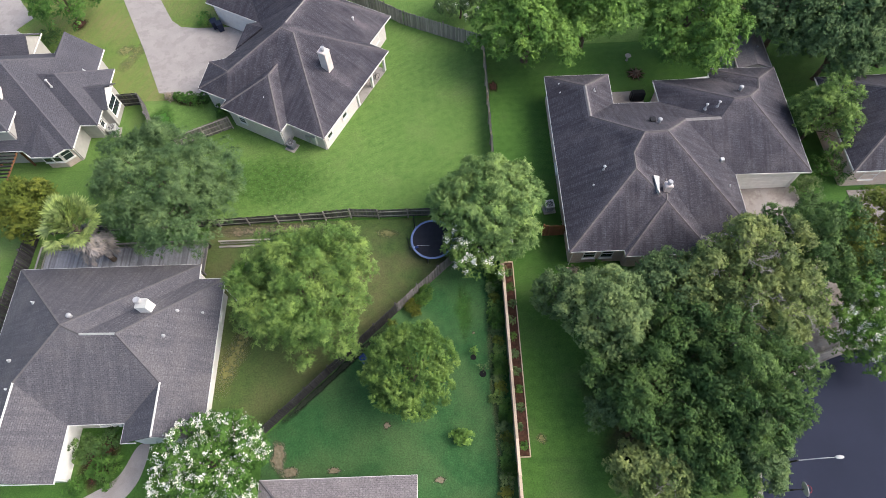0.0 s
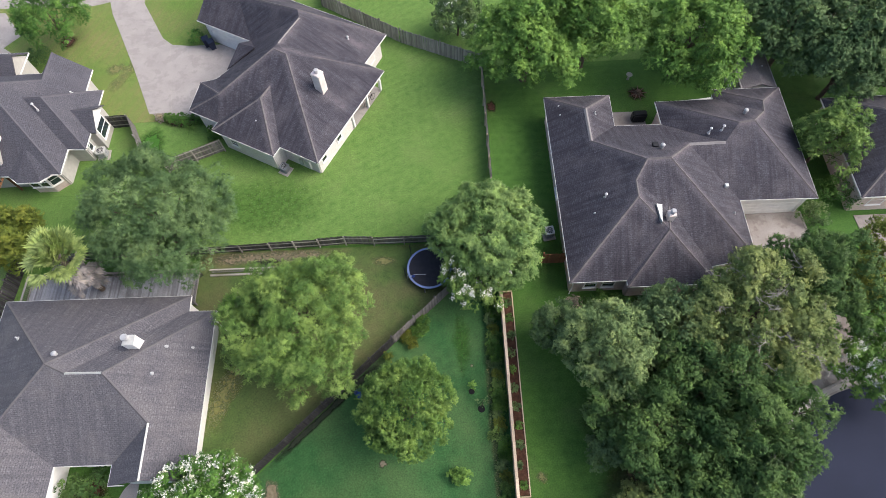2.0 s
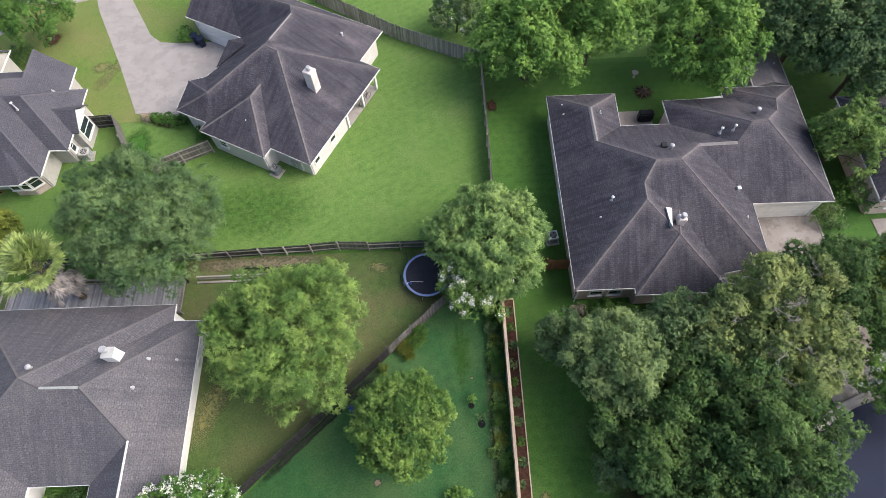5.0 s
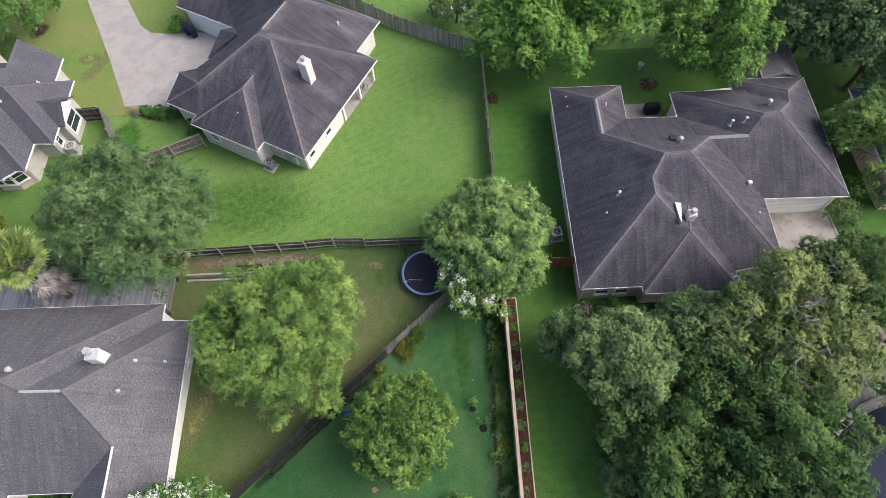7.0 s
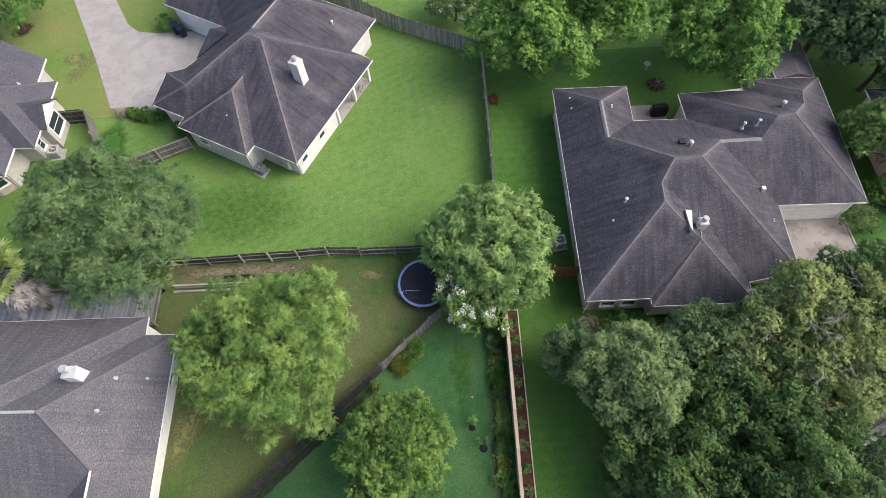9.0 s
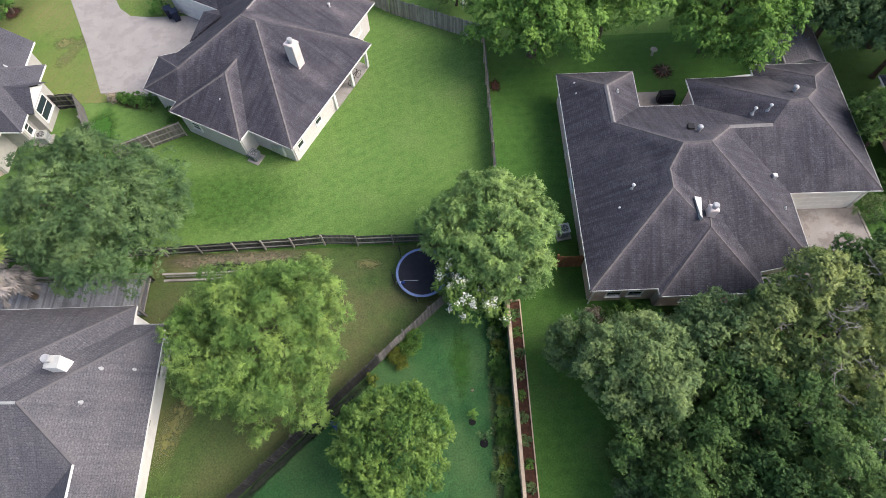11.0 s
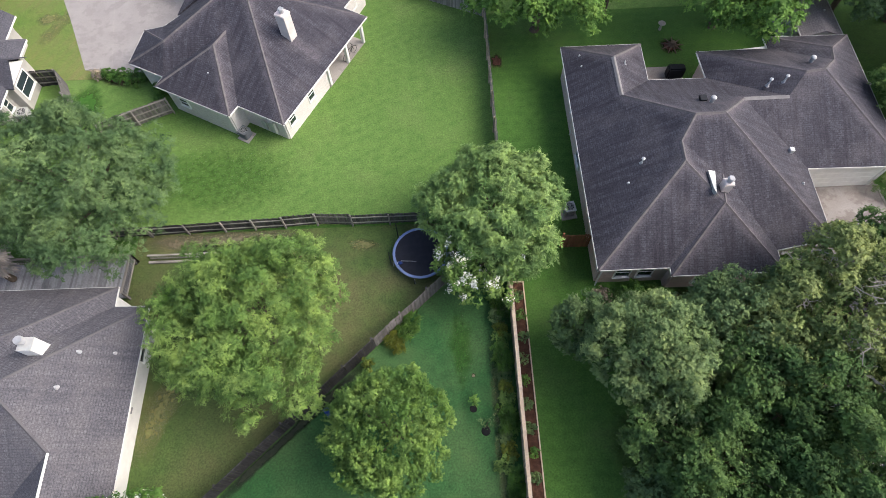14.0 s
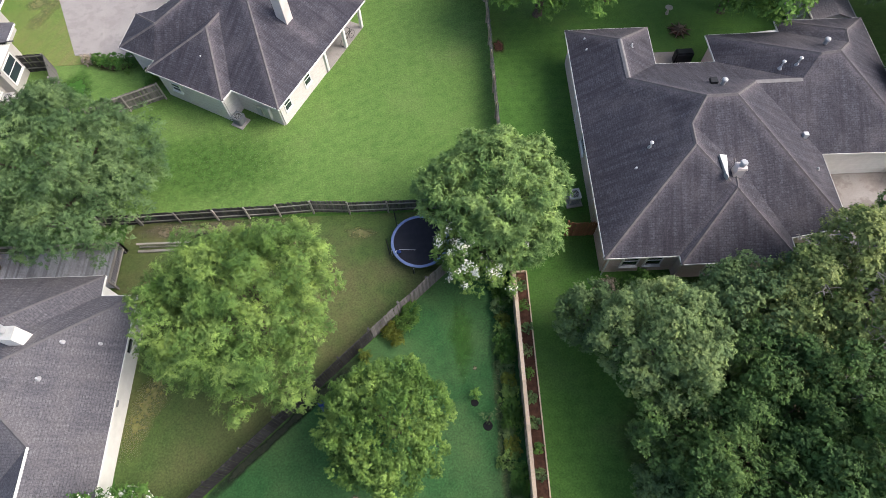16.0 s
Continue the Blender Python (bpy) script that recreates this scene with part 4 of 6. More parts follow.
    vent_pipe(e, *g(10.1, 31.9, 3.35), 0.12)
    vent_pipe(e, *g(11.4, 21.6, 4.15), 0.12)
    vent_pipe(e, *g(22.5, 21.5, 3.4), 0.12)
    turbine(e, *g(25.0, 30.2, 4.85))
    turbine(e, *g(17.1, 26.45, 5.75))
    part("box_vent", boxes((*g(16.75, 26.9, 5.3), 0.42, 0.42, 0.22)), M_DARKPLASTIC, e, "black square roof vent")
    part("box_vent", boxes((*g(22.4, 23.9, 3.3), 0.28, 0.28, 0.42)), M_PIPE, e, "grey square roof vent")
    part("covered_porch_wall", boxes((*g(21.7, 18.6, 0), 2.6, 0.2, 2.6)), M_BRICK_PINK, e)
    return e


house_dark()


# ---- the angled house with the long lawn ----
def house_angled():
    AX = math.degrees(math.atan2(0.875, 0.484))
    e = thing("house", -11.0, 28.5, 0, AX, "pale brick house with a charcoal hip roof and white chimney", "house")
    z = 2.7

    def g(u, v, h=z):
        return (u, v, h)

    c1, c0, inn = g(11.5, -0.05), g(15.65, 2.05), g(11.55, 2.05)
    b0, jog, jog2, p12, in12 = g(0, -0.05), g(0, 3.85), g(-1.05, 3.85), g(-1.15, 10.4), g(-0.2, 10.45)
    lf, tl, e1, e2 = g(-0.25, 13.65), g(2.9, 14.75), g(3.9, 13.65), g(5.3, 13.3)
    e3, gin, g1, g2, tp = g(8.4, 14.4), g(9.25, 13.5), g(9.25, 20.1), g(15.7, 20.1), g(15.65, 15.9)
    A, A2 = g(6.9, 8.1, 6.15), g(6.85, 6.7, 6.15)
    B = g(12.0, 8.9, 6.0)
    V1, V2 = g(7.7, 8.15, 6.05), g(11.2, 8.25, 5.95)
    sm = g(2.6, 7.0, 4.75)
    sm2 = g(4.1, 7.0, 4.75)
    lr = g(1.7, 11.0, 4.25)
    gr1 = g(12.4, 16.6, 4.6)
    gr2 = g(12.4, 20.1, 4.6)
    for pts in ((b0, c1, A2), (c1, inn, V1, A, A2), (inn, c0, B, V2, V1), (b0, A2, sm2, jog), (jog, sm2, sm, jog2), (jog2, sm, p12), (p12, sm, sm2, in12), (in12, sm2, lr), (A2, A, lr, sm2),
                (in12, lr, lf), (lf, lr, tl), (tl, lr, e1), (e1, lr, A, V1, e2), (e2, V1, V2, B, gr1, gin), (c0, tp, gr1, B), (gin, gr1, gr2, g1), (tp, g2, gr2, gr1)):
        slope(e, pts, M_ROOF_DARK)
    # small roof over the entry beside the garage
    n1, n2, n3, n4 = g(8.0, 13.75, 3.45), g(7.68, 11.43, 4.2), g(5.3, 13.45, 2.72), g(9.3, 13.55, 2.72)
    slope(e, (n3, n1, n2), M_ROOF_DARK)
    slope(e, (n1, n4, n2), M_ROOF_DARK)
    bm = bmesh.new()
    p1 = [bm.verts.new(p) for p in ((5.6, 13.3, 2.5), (9.1, 13.4, 2.5), (8.0, 13.4, 3.25))]
    p2 = [bm.verts.new(v.co + Vector((0, -0.12, 0))) for v in p1]
    bm.faces.new(p1)
    bm.faces.new(p2[::-1])
    for i in range(3):
        bm.faces.new((p1[i], p2[i], p2[(i + 1) % 3], p1[(i + 1) % 3]))
    part("gable", bm, M_CREAM, e)
    for a, b in ((b0, A2), (A2, A), (c1, A), (c0, B), (sm, jog2), (sm, p12), (sm, sm2), (lr, A), (lr, lf), (lr, tl), (B, gr1), (gr1, gr2)):
        ridge(e, a, b, M_CAP_DARK)
    weather(e, ((b0, A2), (A2, A), (c1, A), (c0, B), (sm, jog2), (sm, sm2), (lr, A), (B, gr1), (V1, V2), ((5.9, 2.6, 4.05), (6.0, 0.9, 3.18)), ((12.6, 4.2, 3.85), (12.7, 3.2, 3.3))))
    ridge(e, V1, V2, M_RVENT, 0.16, "ridge_vent")
    for a, b in ((b0, c1), (c1, inn), (inn, c0), (c0, tp), (b0, jog), (jog, jog2), (jog2, p12), (p12, in12), (in12, lf), (lf, tl), (tl, e1), (e1, e2), (gin, g1), (g1, g2), (tp, g2), (e2, gin)):
        gutter(e, a, b, M_WHITE)
    o = 0.62
    plan = [(o, o), (6.1, o), (6.1, 2.5), (11.1, 2.5), (15.1, 2.65), (15.1, 15.4), (15.2, 19.7), (9.7, 19.7), (9.7, 13.1), (5.7, 12.8), (4.2, 13.2), (3.0, 14.2), (0.2, 13.2), (0.2, 10.0), (-0.7, 10.0), (-0.7, 4.3), (o, 4.3)]
    walls(e, plan, 2.62, M_BRICK_PALE)
    # covered porch along the lawn side: slab, posts, ceiling
    part("porch_slab", boxes((8.75, 1.45, 0.0, 5.3, 2.0, 0.12)), M_CONC, e)
    for u in (6.3, 8.9, 11.25):
        part("porch_post", boxes((u, 0.52, 0.12, 0.22, 0.22, 2.4)), M_WHITE, e)
    part("porch_ceiling", boxes((8.75, 1.2, 2.5, 5.4, 2.3, 0.05)), M_WHITE, e)
    part("soffit", boxes((5.8, 5.5, 2.52, 11.2, 10.6, 0.04)), M_WHITE, e)
    part("soffit", boxes((12.4, 14.6, 2.51, 6.2, 10.6, 0.04)), M_WHITE, e)
    for u in (1.4, 3.9):
        window(e, u, 0.5, 1.0, 0.72, 1.05, 0)
    window(e, 13.4, 2.53, 1.0, 0.75, 1.05, 0)
    window(e, -0.83, 8.6, 1.1, 0.8, 0.8, -90)
    part("meter_box", boxes((0.27, 1.5, 0.7, 0.2, 0.5, 1.1), (0.3, 2.3, 0.6, 0.12, 0.35, 0.8)), M_ACLIGHT, e)
    gd = thing("garage_door", 9.55, 16.6, 0.05, 90)
    gd.parent = e
    for i in range(4):
        part("panel", boxes((0, 0.04, 0.02 + i * 0.54, 4.9, 0.07, 0.52)), M_WHITE, gd)
    part("surround", boxes((-2.6, 0.03, 0, 0.24, 0.12, 2.3), (2.6, 0.03, 0, 0.24, 0.12, 2.3), (0, 0.03, 2.2, 5.4, 0.12, 0.3)), M_WHITE, gd)
    chimney(e, 6.1, 3.0, 3.7, 6.3, 0.72, 0.78, M_STUCCO, M_METAL)
    vent_pipe(e, 12.6, 4.3, 3.85, 0.25)
    vent_pipe(e, 0.9, 6.6, 3.7, 0.15)
    return e


house_angled()


# ---- the grey-roofed house in the corner ----
def house_grey():
    ox, oy = -26.0, 9.5
    e = thing("house", ox, oy, 0, 0, "white-trimmed house with a grey shingle hip roof", "house")

    def g(x, y, h=2.7):
        return (x - ox, y - oy, h)

    tl, t, t2, c = g(-34.3, 16.85), g(-19.95, 16.72), g(-19.9, 15.45), g(-17.85, 15.4)
    rb, gp, fl, cy2, cy1 = g(-17.75, 3.4), g(-20.55, 3.4, 4.4), g(-23.4, 3.3), g(-23.4, 4.65), g(-27.4, 4.65)
    w1, wr, wl = g(-27.4, 0.85), g(-30.7, 0.85, 4.7), g(-34.3, 0.9)
    ap, r1, r2, v = g(-27.3, 10.75, 6.35), g(-26.0, 10.15, 6.05), g(-23.5, 10.1, 6.0), g(-20.6, 7.0, 4.4)
    ch = g(-30.7, 7.3, 4.7)
    for pts in ((tl, t, ap), (t, t2, c, r2, r1, ap), (c, rb, gp, v, r2), (fl, cy2, v, gp), (ap, r1, r2, v, cy2, cy1, ch), (cy1, w1, wr, ch), (ch, wr, wl, tl, ap)):
        slope(e, pts, M_ROOF_GREY)
    for a, b in ((tl, ap), (t, ap), (c, r2), (r2, v), (ap, ch), (ap, r1)):
        ridge(e, a, b, M_CAP_GREY, 0.2)
    for a, b in ((r1, r2), (v, gp), (ch, wr)):
        ridge(e, a, b, M_ACLIGHT, 0.16, "ridge_vent")
    for a, b in ((tl, t), (t, t2), (t2, c), (c, rb), (fl, cy2), (cy2, cy1), (cy1, w1), (w1, wl), (tl, wl), (fl, g(-22.4, 3.3))):
        gutter(e, a, b, M_WHITE)
    o = 0.4
    plan = [g(-18.65, 15.0)[:2], g(-20.3, 15.0)[:2], g(-20.3, 16.3)[:2], g(-33.9, 16.3)[:2], g(-33.9, 1.3)[:2], g(-28.1, 1.3)[:2], g(-28.1, 5.0)[:2], g(-23.0, 5.0)[:2], g(-23.0, 3.7)[:2], g(-18.65, 3.7)[:2]]
    walls(e, plan, 2.62, M_WHITE)
    part("soffit", boxes((*g(-27.1, 10.7, 2.5)[:2], 2.5, 14.1, 11.6, 0.04), (*g(-18.95, 9.5, 2.5)[:2], 2.5, 2.0, 11.5, 0.04)), M_WHITE, e)
    # gable walls
    for pts in (((-23.3, 3.65, 2.6), (-17.9, 3.65, 2.6), (-20.55, 3.65, 4.25)), ((-34.0, 1.15, 2.6), (-27.6, 1.15, 2.6), (-30.7, 1.15, 4.5))):
        bm = bmesh.new()
        a = [bm.verts.new(g(*p)) for p in pts]
        b = [bm.verts.new(g(p[0], p[1] + 0.12, p[2])) for p in pts]
        bm.faces.new(a)
        bm.faces.new(b[::-1])
        for i in range(3):
            bm.faces.new((a[i], b[i], b[(i + 1) % 3], a[(i + 1) % 3]))
        part("gable", bm, M_WHITE, e)
    part("gable_vent", boxes((*g(-20.55, 3.62, 3.3), 0.3, 0.06, 0.3)), M_DARKPLASTIC, e)
    window(e, *g(-18.53, 12.9, 0.9), 0.9, 1.3, 90)
    window(e, *g(-25.4, 4.88, 0.9), 1.4, 1.4, 0)
    ce = thing("chimney", *g(-22.3, 12.35, 0))
    ce.parent = e
    bm = prism(bmesh.new(), [(-0.38, -0.36), (0.38, -0.36), (0.38, 0.36), (-0.38, 0.36)], 4.0, 5.75)
    part("shaft", bm, M_WHITE, ce)
    part("crown", boxes((0, 0, 5.75, 0.78, 0.74, 0.05)), M_ACLIGHT, ce)
    bm = bmesh.new()
    tube(bm, (-0.14, 0.1, 5.8), (-0.14, 0.1, 6.1), 0.17, 0.17, 14)
    tube(bm, (-0.14, 0.1, 6.1), (-0.14, 0.1, 6.25), 0.26, 0.22, 14)
    part("flue_cap", bm, M_METAL, ce)
    turbine(e, *g(-27.0, 11.5, 5.95))
    for x, y, zz, h in ((-31.2, 13.3, 4.45, 0.2), (-18.9, 12.4, 3.35, 0.1), (-20.4, 12.3, 4.25, 0.1), (-20.9, 10.3, 4.6, 0.1), (-31.8, 9.0, 4.3, 0.1), (-31.2, 6.9, 4.45, 0.15), (-31.5, 6.0, 4.3, 0.35)):
        vent_pipe(e, *g(x, y, zz), h)
    part("wall_box", boxes((*g(-18.49, 9.6, 1.2), 0.12, 0.35, 0.55)), M_ACGREY, e)
    part("meter_box", boxes((*g(-18.5, 14.4, 1.0), 0.1, 0.4, 0.9)), M_ACLIGHT, e)
    bm = bmesh.new()
    tube(bm, g(-17.75, 14.6, 0.05), g(-17.75, 14.6, 2.5), 0.045, 0.045, 8)
    part("downpipe", bm, M_WHITE, e)
    return e


house_grey()


def hip_block(e, x0, y0, x1, y1, zr, mat, cap, wallmat, ridge_along="y", eave=2.7, gable=()):
    """A hipped block, in the house's own frame; gable names the ends ('lo', 'hi') that are upright."""
    cx, cy = (x0 + x1) / 2, (y0 + y1) / 2
    z = eave
    if ridge_along == "y":
        half = (x1 - x0) / 2
        a = (cx, y0 if "lo" in gable else y0 + half, zr)
        b = (cx, y1 if "hi" in gable else y1 - half, zr)
    else:
        half = (y1 - y0) / 2
        a = (x0 if "lo" in gable else x0 + half, cy, zr)
        b = (x1 if "hi" in gable else x1 - half, cy, zr)
    c00, c10, c11, c01 = (x0, y0, z), (x1, y0, z), (x1, y1, z), (x0, y1, z)
    if ridge_along == "y":
        faces = [(c10, c11, b, a), (c01, c00, a, b)] + ([] if "lo" in gable else [(c00, c10, a)]) + ([] if "hi" in gable else [(c11, c01, b)])
        caps = [(a, b)] + ([] if "lo" in gable else [(c00, a), (c10, a)]) + ([] if "hi" in gable else [(c11, b), (c01, b)])
    else:
        faces = [(c00, c10, b, a), (c11, c01, a, b)] + ([] if "lo" in gable else [(c01, c00, a)]) + ([] if "hi" in gable else [(c10, c11, b)])
        caps = [(a, b)] + ([] if "lo" in gable else [(c00, a), (c01, a)]) + ([] if "hi" in gable else [(c11, b), (c10, b)])
    for f in faces:
        slope(e, f, mat)
    for p, q in caps:
        ridge(e, p, q, cap, 0.24)
    for p, q in ((c00, c10), (c10, c11), (c11, c01), (c01, c00)):
        gutter(e, p, q, M_WHITE)
    o = 0.4
    walls(e, [(x0 + o, y0 + o), (x1 - o, y0 + o), (x1 - o, y1 - o), (x0 + o, y1 - o)], z - 0.08, wallmat)
    for end in gable:
        bm = bmesh.new()
        if ridge_along == "x":
            xx = x0 + 0.25 if end == "lo" else x1 - 0.25
            pts = [(xx, y0 + 0.3, z - 0.1), (xx, y1 - 0.3, z - 0.1), (xx, cy, zr - 0.2)]
            off = Vector((0.1, 0, 0))
        else:
            yy = y0 + 0.25 if end == "lo" else y1 - 0.25
            pts = [(x0 + 0.3, yy, z - 0.1), (x1 - 0.3, yy, z - 0.1), (cx, yy, zr - 0.2)]
            off = Vector((0, 0.1, 0))
        p1 = [bm.verts.new(p) for p in pts]
        p2 = [bm.verts.new(Vector(p) + off) for p in pts]
        bm.faces.new(p1)
        bm.faces.new(p2[::-1])
        for i in range(3):
            bm.faces.new((p1[i], p2[i], p2[(i + 1) % 3], p1[(i + 1) % 3]))
        part("gable", bm, wallmat, e)


# ---- slate-roofed house beyond the fence ----
def house_slate():
    e = thing("house", -37, 34, 0, 0, "cream house with slate-grey shingle roofs and a bay window", "house")
    z = 2.7
    A, B = (-1.2, 0.5, 7.6), (-9.0, 0.5, 7.6)
    se, inn, v, q = (3.78, -5.44, z), (3.78, -2.83, z), (0.8, 0.6, 5.63), (2.35, 0.6, 5.63)
    n3, n2, n1, n4 = (3.78, 3.8, z), (3.78, 6.4, z), (1.4, 6.4, 5.05), (1.4, 3.1, 5.05)
    ne, es = (5.4, 3.8, z), (5.4, -2.9, z)
    w2, w1, wn, ws = (-0.98, 6.4, z), (-0.98, 6.2, z), (-12.0, 6.2, z), (-12.0, -5.44, z)
    for pts in ((ws, se, A, B), (se, inn, v, n3, n2, n1, n4, A), (v, q, es, inn), (q, ne, es), (ne, q, v, n3),
                (n1, w2, w1, n4), (n4, w1, wn, B, A), (wn, ws, B)):
        slope(e, pts, M_ROOF_SLATE)
    for a, b in ((A, B), (A, se), (A, n4), (n4, n1), (v, q), (q, ne), (q, es)):
        ridge(e, a, b, M_CAP_SLATE, 0.22)
    for a, b in ((ws, se), (se, inn), (inn, es), (es, ne), (ne, n3), (n3, n2), (w2, w1), (w1, wn), (n2, n1), (n1, w2)):
        if abs(a[2] - b[2]) < 0.1:
            gutter(e, a, b, M_WHITE)
    walls(e, [(-11.2, -4.65), (3.0, -4.65), (3.0, -2.1), (4.6, -2.1), (4.6, 3.0), (3.0, 3.0), (3.0, 6.1), (-0.2, 6.1), (-0.2, 5.4), (-11.2, 5.4)], z - 0.08, M_CREAM)
    bm = bmesh.new()
    p1 = [bm.verts.new(p) for p in ((3.6, 6.2, 2.6), (-0.8, 6.2, 2.6), (1.4, 6.2, 4.8))]
    p2 = [bm.verts.new(o.co + Vector((0, -0.12, 0))) for o in p1]
    bm.faces.new(p1)
    bm.faces.new(p2[::-1])
    for i in range(3):
        bm.faces.new((p1[i], p2[i], p2[(i + 1) % 3], p1[(i + 1) % 3]))
    part("gable", bm, M_CREAM, e)
    # small gabled roof over the east window
    d0, d1 = (4.0, 0.4, 4.05), (5.95, 0.4, 4.05)
    slope(e, (d0, d1, (5.95, -1.2, 2.74), (5.3, -1.2, 2.74)), M_ROOF_SLATE, 0.1)
    slope(e, (d0, d1, (5.95, 1.95, 2.74), (5.3, 1.95, 2.74)), M_ROOF_SLATE, 0.1)
    ridge(e, d0, d1, M_CAP_SLATE, 0.2)
    bm = bmesh.new()
    p1 = [bm.verts.new(p) for p in ((5.7, -1.0, 2.6), (5.7, 1.75, 2.6), (5.7, 0.4, 3.8))]
    p2 = [bm.verts.new(o.co + Vector((-0.12, 0, 0))) for o in p1]
    bm.faces.new(p1)
    bm.faces.new(p2[::-1])
    for i in range(3):
        bm.faces.new((p1[i], p2[i], p2[(i + 1) % 3], p1[(i + 1) % 3]))
    part("gable", bm, M_WHITE, e)
    part("bay_wall", boxes((5.05, 0.4, 0, 0.9, 2.5, 2.6)), M_CREAM, e)
    window(e, 5.52, 0.4, 0.8, 1.7, 1.5, 90)
    window(e, 4.72, -1.55, 0.9, 0.6, 1.2, 90)
    hip_block(e, -10.0, 5.2, -3.1, 9.0, 4.3, M_ROOF_SLATE, M_CAP_SLATE, M_CREAM, "x", eave=2.72, gable=("hi",))
    hip_block(e, -9.0, -5.0, -0.6, -0.6, 6.9, M_ROOF_SLATE, M_CAP_SLATE, M_CREAM, "x", eave=4.9)
    chimney(e, -1.8, -1.7, 4.9, 7.0, 0.8, 0.9, M_STUCCO, M_METAL)
    # bay window block
    bm = prism(bmesh.new(), [(-0.5, -4.75), (0.3, -5.45), (2.0, -5.45), (2.85, -4.75)], 0, 2.5)
    b = part("bay", bm, M_BRICK_PINK, e)
    uv_metres(b.data)
    base = [(-1.0, -5.2, 2.74), (0.1, -6.1, 2.55), (2.2, -6.1, 2.55), (3.3, -5.2, 2.74)]
    for i in range(3):
        slope(e, (base[i], base[i + 1], (1.2, -3.7, 4.2)), M_ROOF_SLATE, 0.1)
        gutter(e, base[i], base[i + 1], M_WHITE)
    for x in (0.72, 1.6):
        window(e, x, -5.47, 0.9, 0.8, 1.3, 0)
    window(e, 2.44, -5.12, 0.9, 0.85, 1.3, 40)
    vent_pipe(e, 1.9, -0.2, 5.0, 0.7)
    vent_pipe(e, 3.7, 2.3, 4.2, 0.15)
    # timber porch roof at the corner
    pg = thing("pergola", -2.9, -6.6)
    pg.parent = e
    for i in range(9):
        part("slat", boxes((0, i * 0.38 - 1.5, 2.5, 3.2, 0.09, 0.14)), M_WOOD_BLACK, pg)
    for x in (-1.5, 1.5):
        part("beam", boxes((x, 0, 2.34, 0.09, 3.4, 0.16)), M_WOOD_RED, pg)
        for y in (-1.5, 1.5):
            part("post", boxes((x, y, 0, 0.14, 0.14, 2.34)), M_WOOD_RED, pg)
    return e


house_slate()

# ---- neighbouring roofs at the edges ----
h = thing("house", 40, 28, 0, 0, "brick house with a charcoal hip roof beside trees", "house")
hip_block(h, -6.65, -5.2, 8, 5.0, 6.2, M_ROOF_DARK, M_CAP_DARK, M_BRICK_PINK, "x")
vent_pipe(h, -5.2, 4.0, 3.2, 0.2)
vent_pipe(h, -4.8, 2.6, 3.5, 0.2)
for x in (-4.6, -1.0):
    window(h, x, -4.88, 0.9, 1.2, 1.4, 0)
part("garage_door", boxes((3.0, -4.85, 0.02, 4.8, 0.08, 2.15)), M_WHITE, h)
h = thing("house", -8.2, -5, 0, 0, "house with a pale grey shingle roof", "house")
hip_block(h, -5.3, -6, 5.15, 5.6, 4.4, M_ROOF_PALE, M_CAP_GREY, M_WHITE, "x", gable=("hi",))
h = thing("house", 33, 49, 0, 0, "pink brick house with a grey roof behind the trees", "house")
hip_block(h, -7, -4.4, 9, 6, 5.5, M_ROOF_GREY, M_CAP_GREY, M_BRICK_PINK, "x")
for x in (-4.8, -1.5):
    window(h, x, -4.05, 0.9, 1.2, 1.4, 0)
h = thing("house", -7, 58, 0, 0, "pink brick house beyond the back fence", "house")
hip_block(h, -6, -4.2, 7, 6, 5.5, M_ROOF_GREY, M_CAP_GREY, M_BRICK_PINK, "x")
for x in (-4.0, 0.0, 3.5):
    window(h, x, -3.85, 0.9, 1.2, 1.4, 0)


# ---- shed ----
def shed():
    e = thing("garden_shed", 28.7, 36.9, 0, 0, "small grey garden shed with cross-braced doors", "shed")
    walls(e, [(-1.5, -1.9), (1.5, -1.9), (1.5, 1.9), (-1.5, 1.9)], 2.2, M_CREAM)
    a, b = (0, -2.05, 2.75), (0, 2.05, 2.75)
    slope(e, ((-1.65, -2.05, 2.15), (-1.65, 2.05, 2.15), b, a), M_ROOF_PALE, 0.08)
    slope(e, ((1.65, -2.05, 2.15), (1.65, 2.05, 2.15), b, a), M_ROOF_PALE, 0.08)
    for s in (-1, 1):
        bm = bmesh.new()
        p1 = [bm.verts.new(p) for p in ((-1.55, s * 1.95, 2.15), (1.55, s * 1.95, 2.15), (0, s * 1.95, 2.68))]
        p2 = [bm.verts.new(v.co + Vector((0, -s * 0.1, 0))) for v in p1]
        bm.faces.new(p1)
        bm.faces.new(p2[::-1])
        for i in range(3):
            bm.faces.new((p1[i], p2[i], p2[(i + 1) % 3], p1[(i + 1) % 3]))
        part("gable", bm, M_CREAM, e)
    d = thing("door", -1.62, -0.9, 0.05, -90)
    d.parent = e
    for x in (-0.5, 0.5):
        part("leaf", boxes((x, 0, 0, 0.96, 0.05, 1.9)), M_CREAM, d)
        bm = bmesh.new()
        for s in (-1, 1):
            tube(bm, (x - 0.4, -0.04, 0.95 - s * 0.85), (x + 0.4, -0.04, 0.95 + s * 0.85), 0.05, 0.05, 4)
        part("cross_brace", bm, M_WHITE, d)
    part("vent", boxes((-1.63, 1.1, 1.2, 0.05, 0.35, 0.5)), M_DARKPLASTIC, e)
    vent_pipe(e, 0.7, 0.3, 2.5, 0.1)


shed()

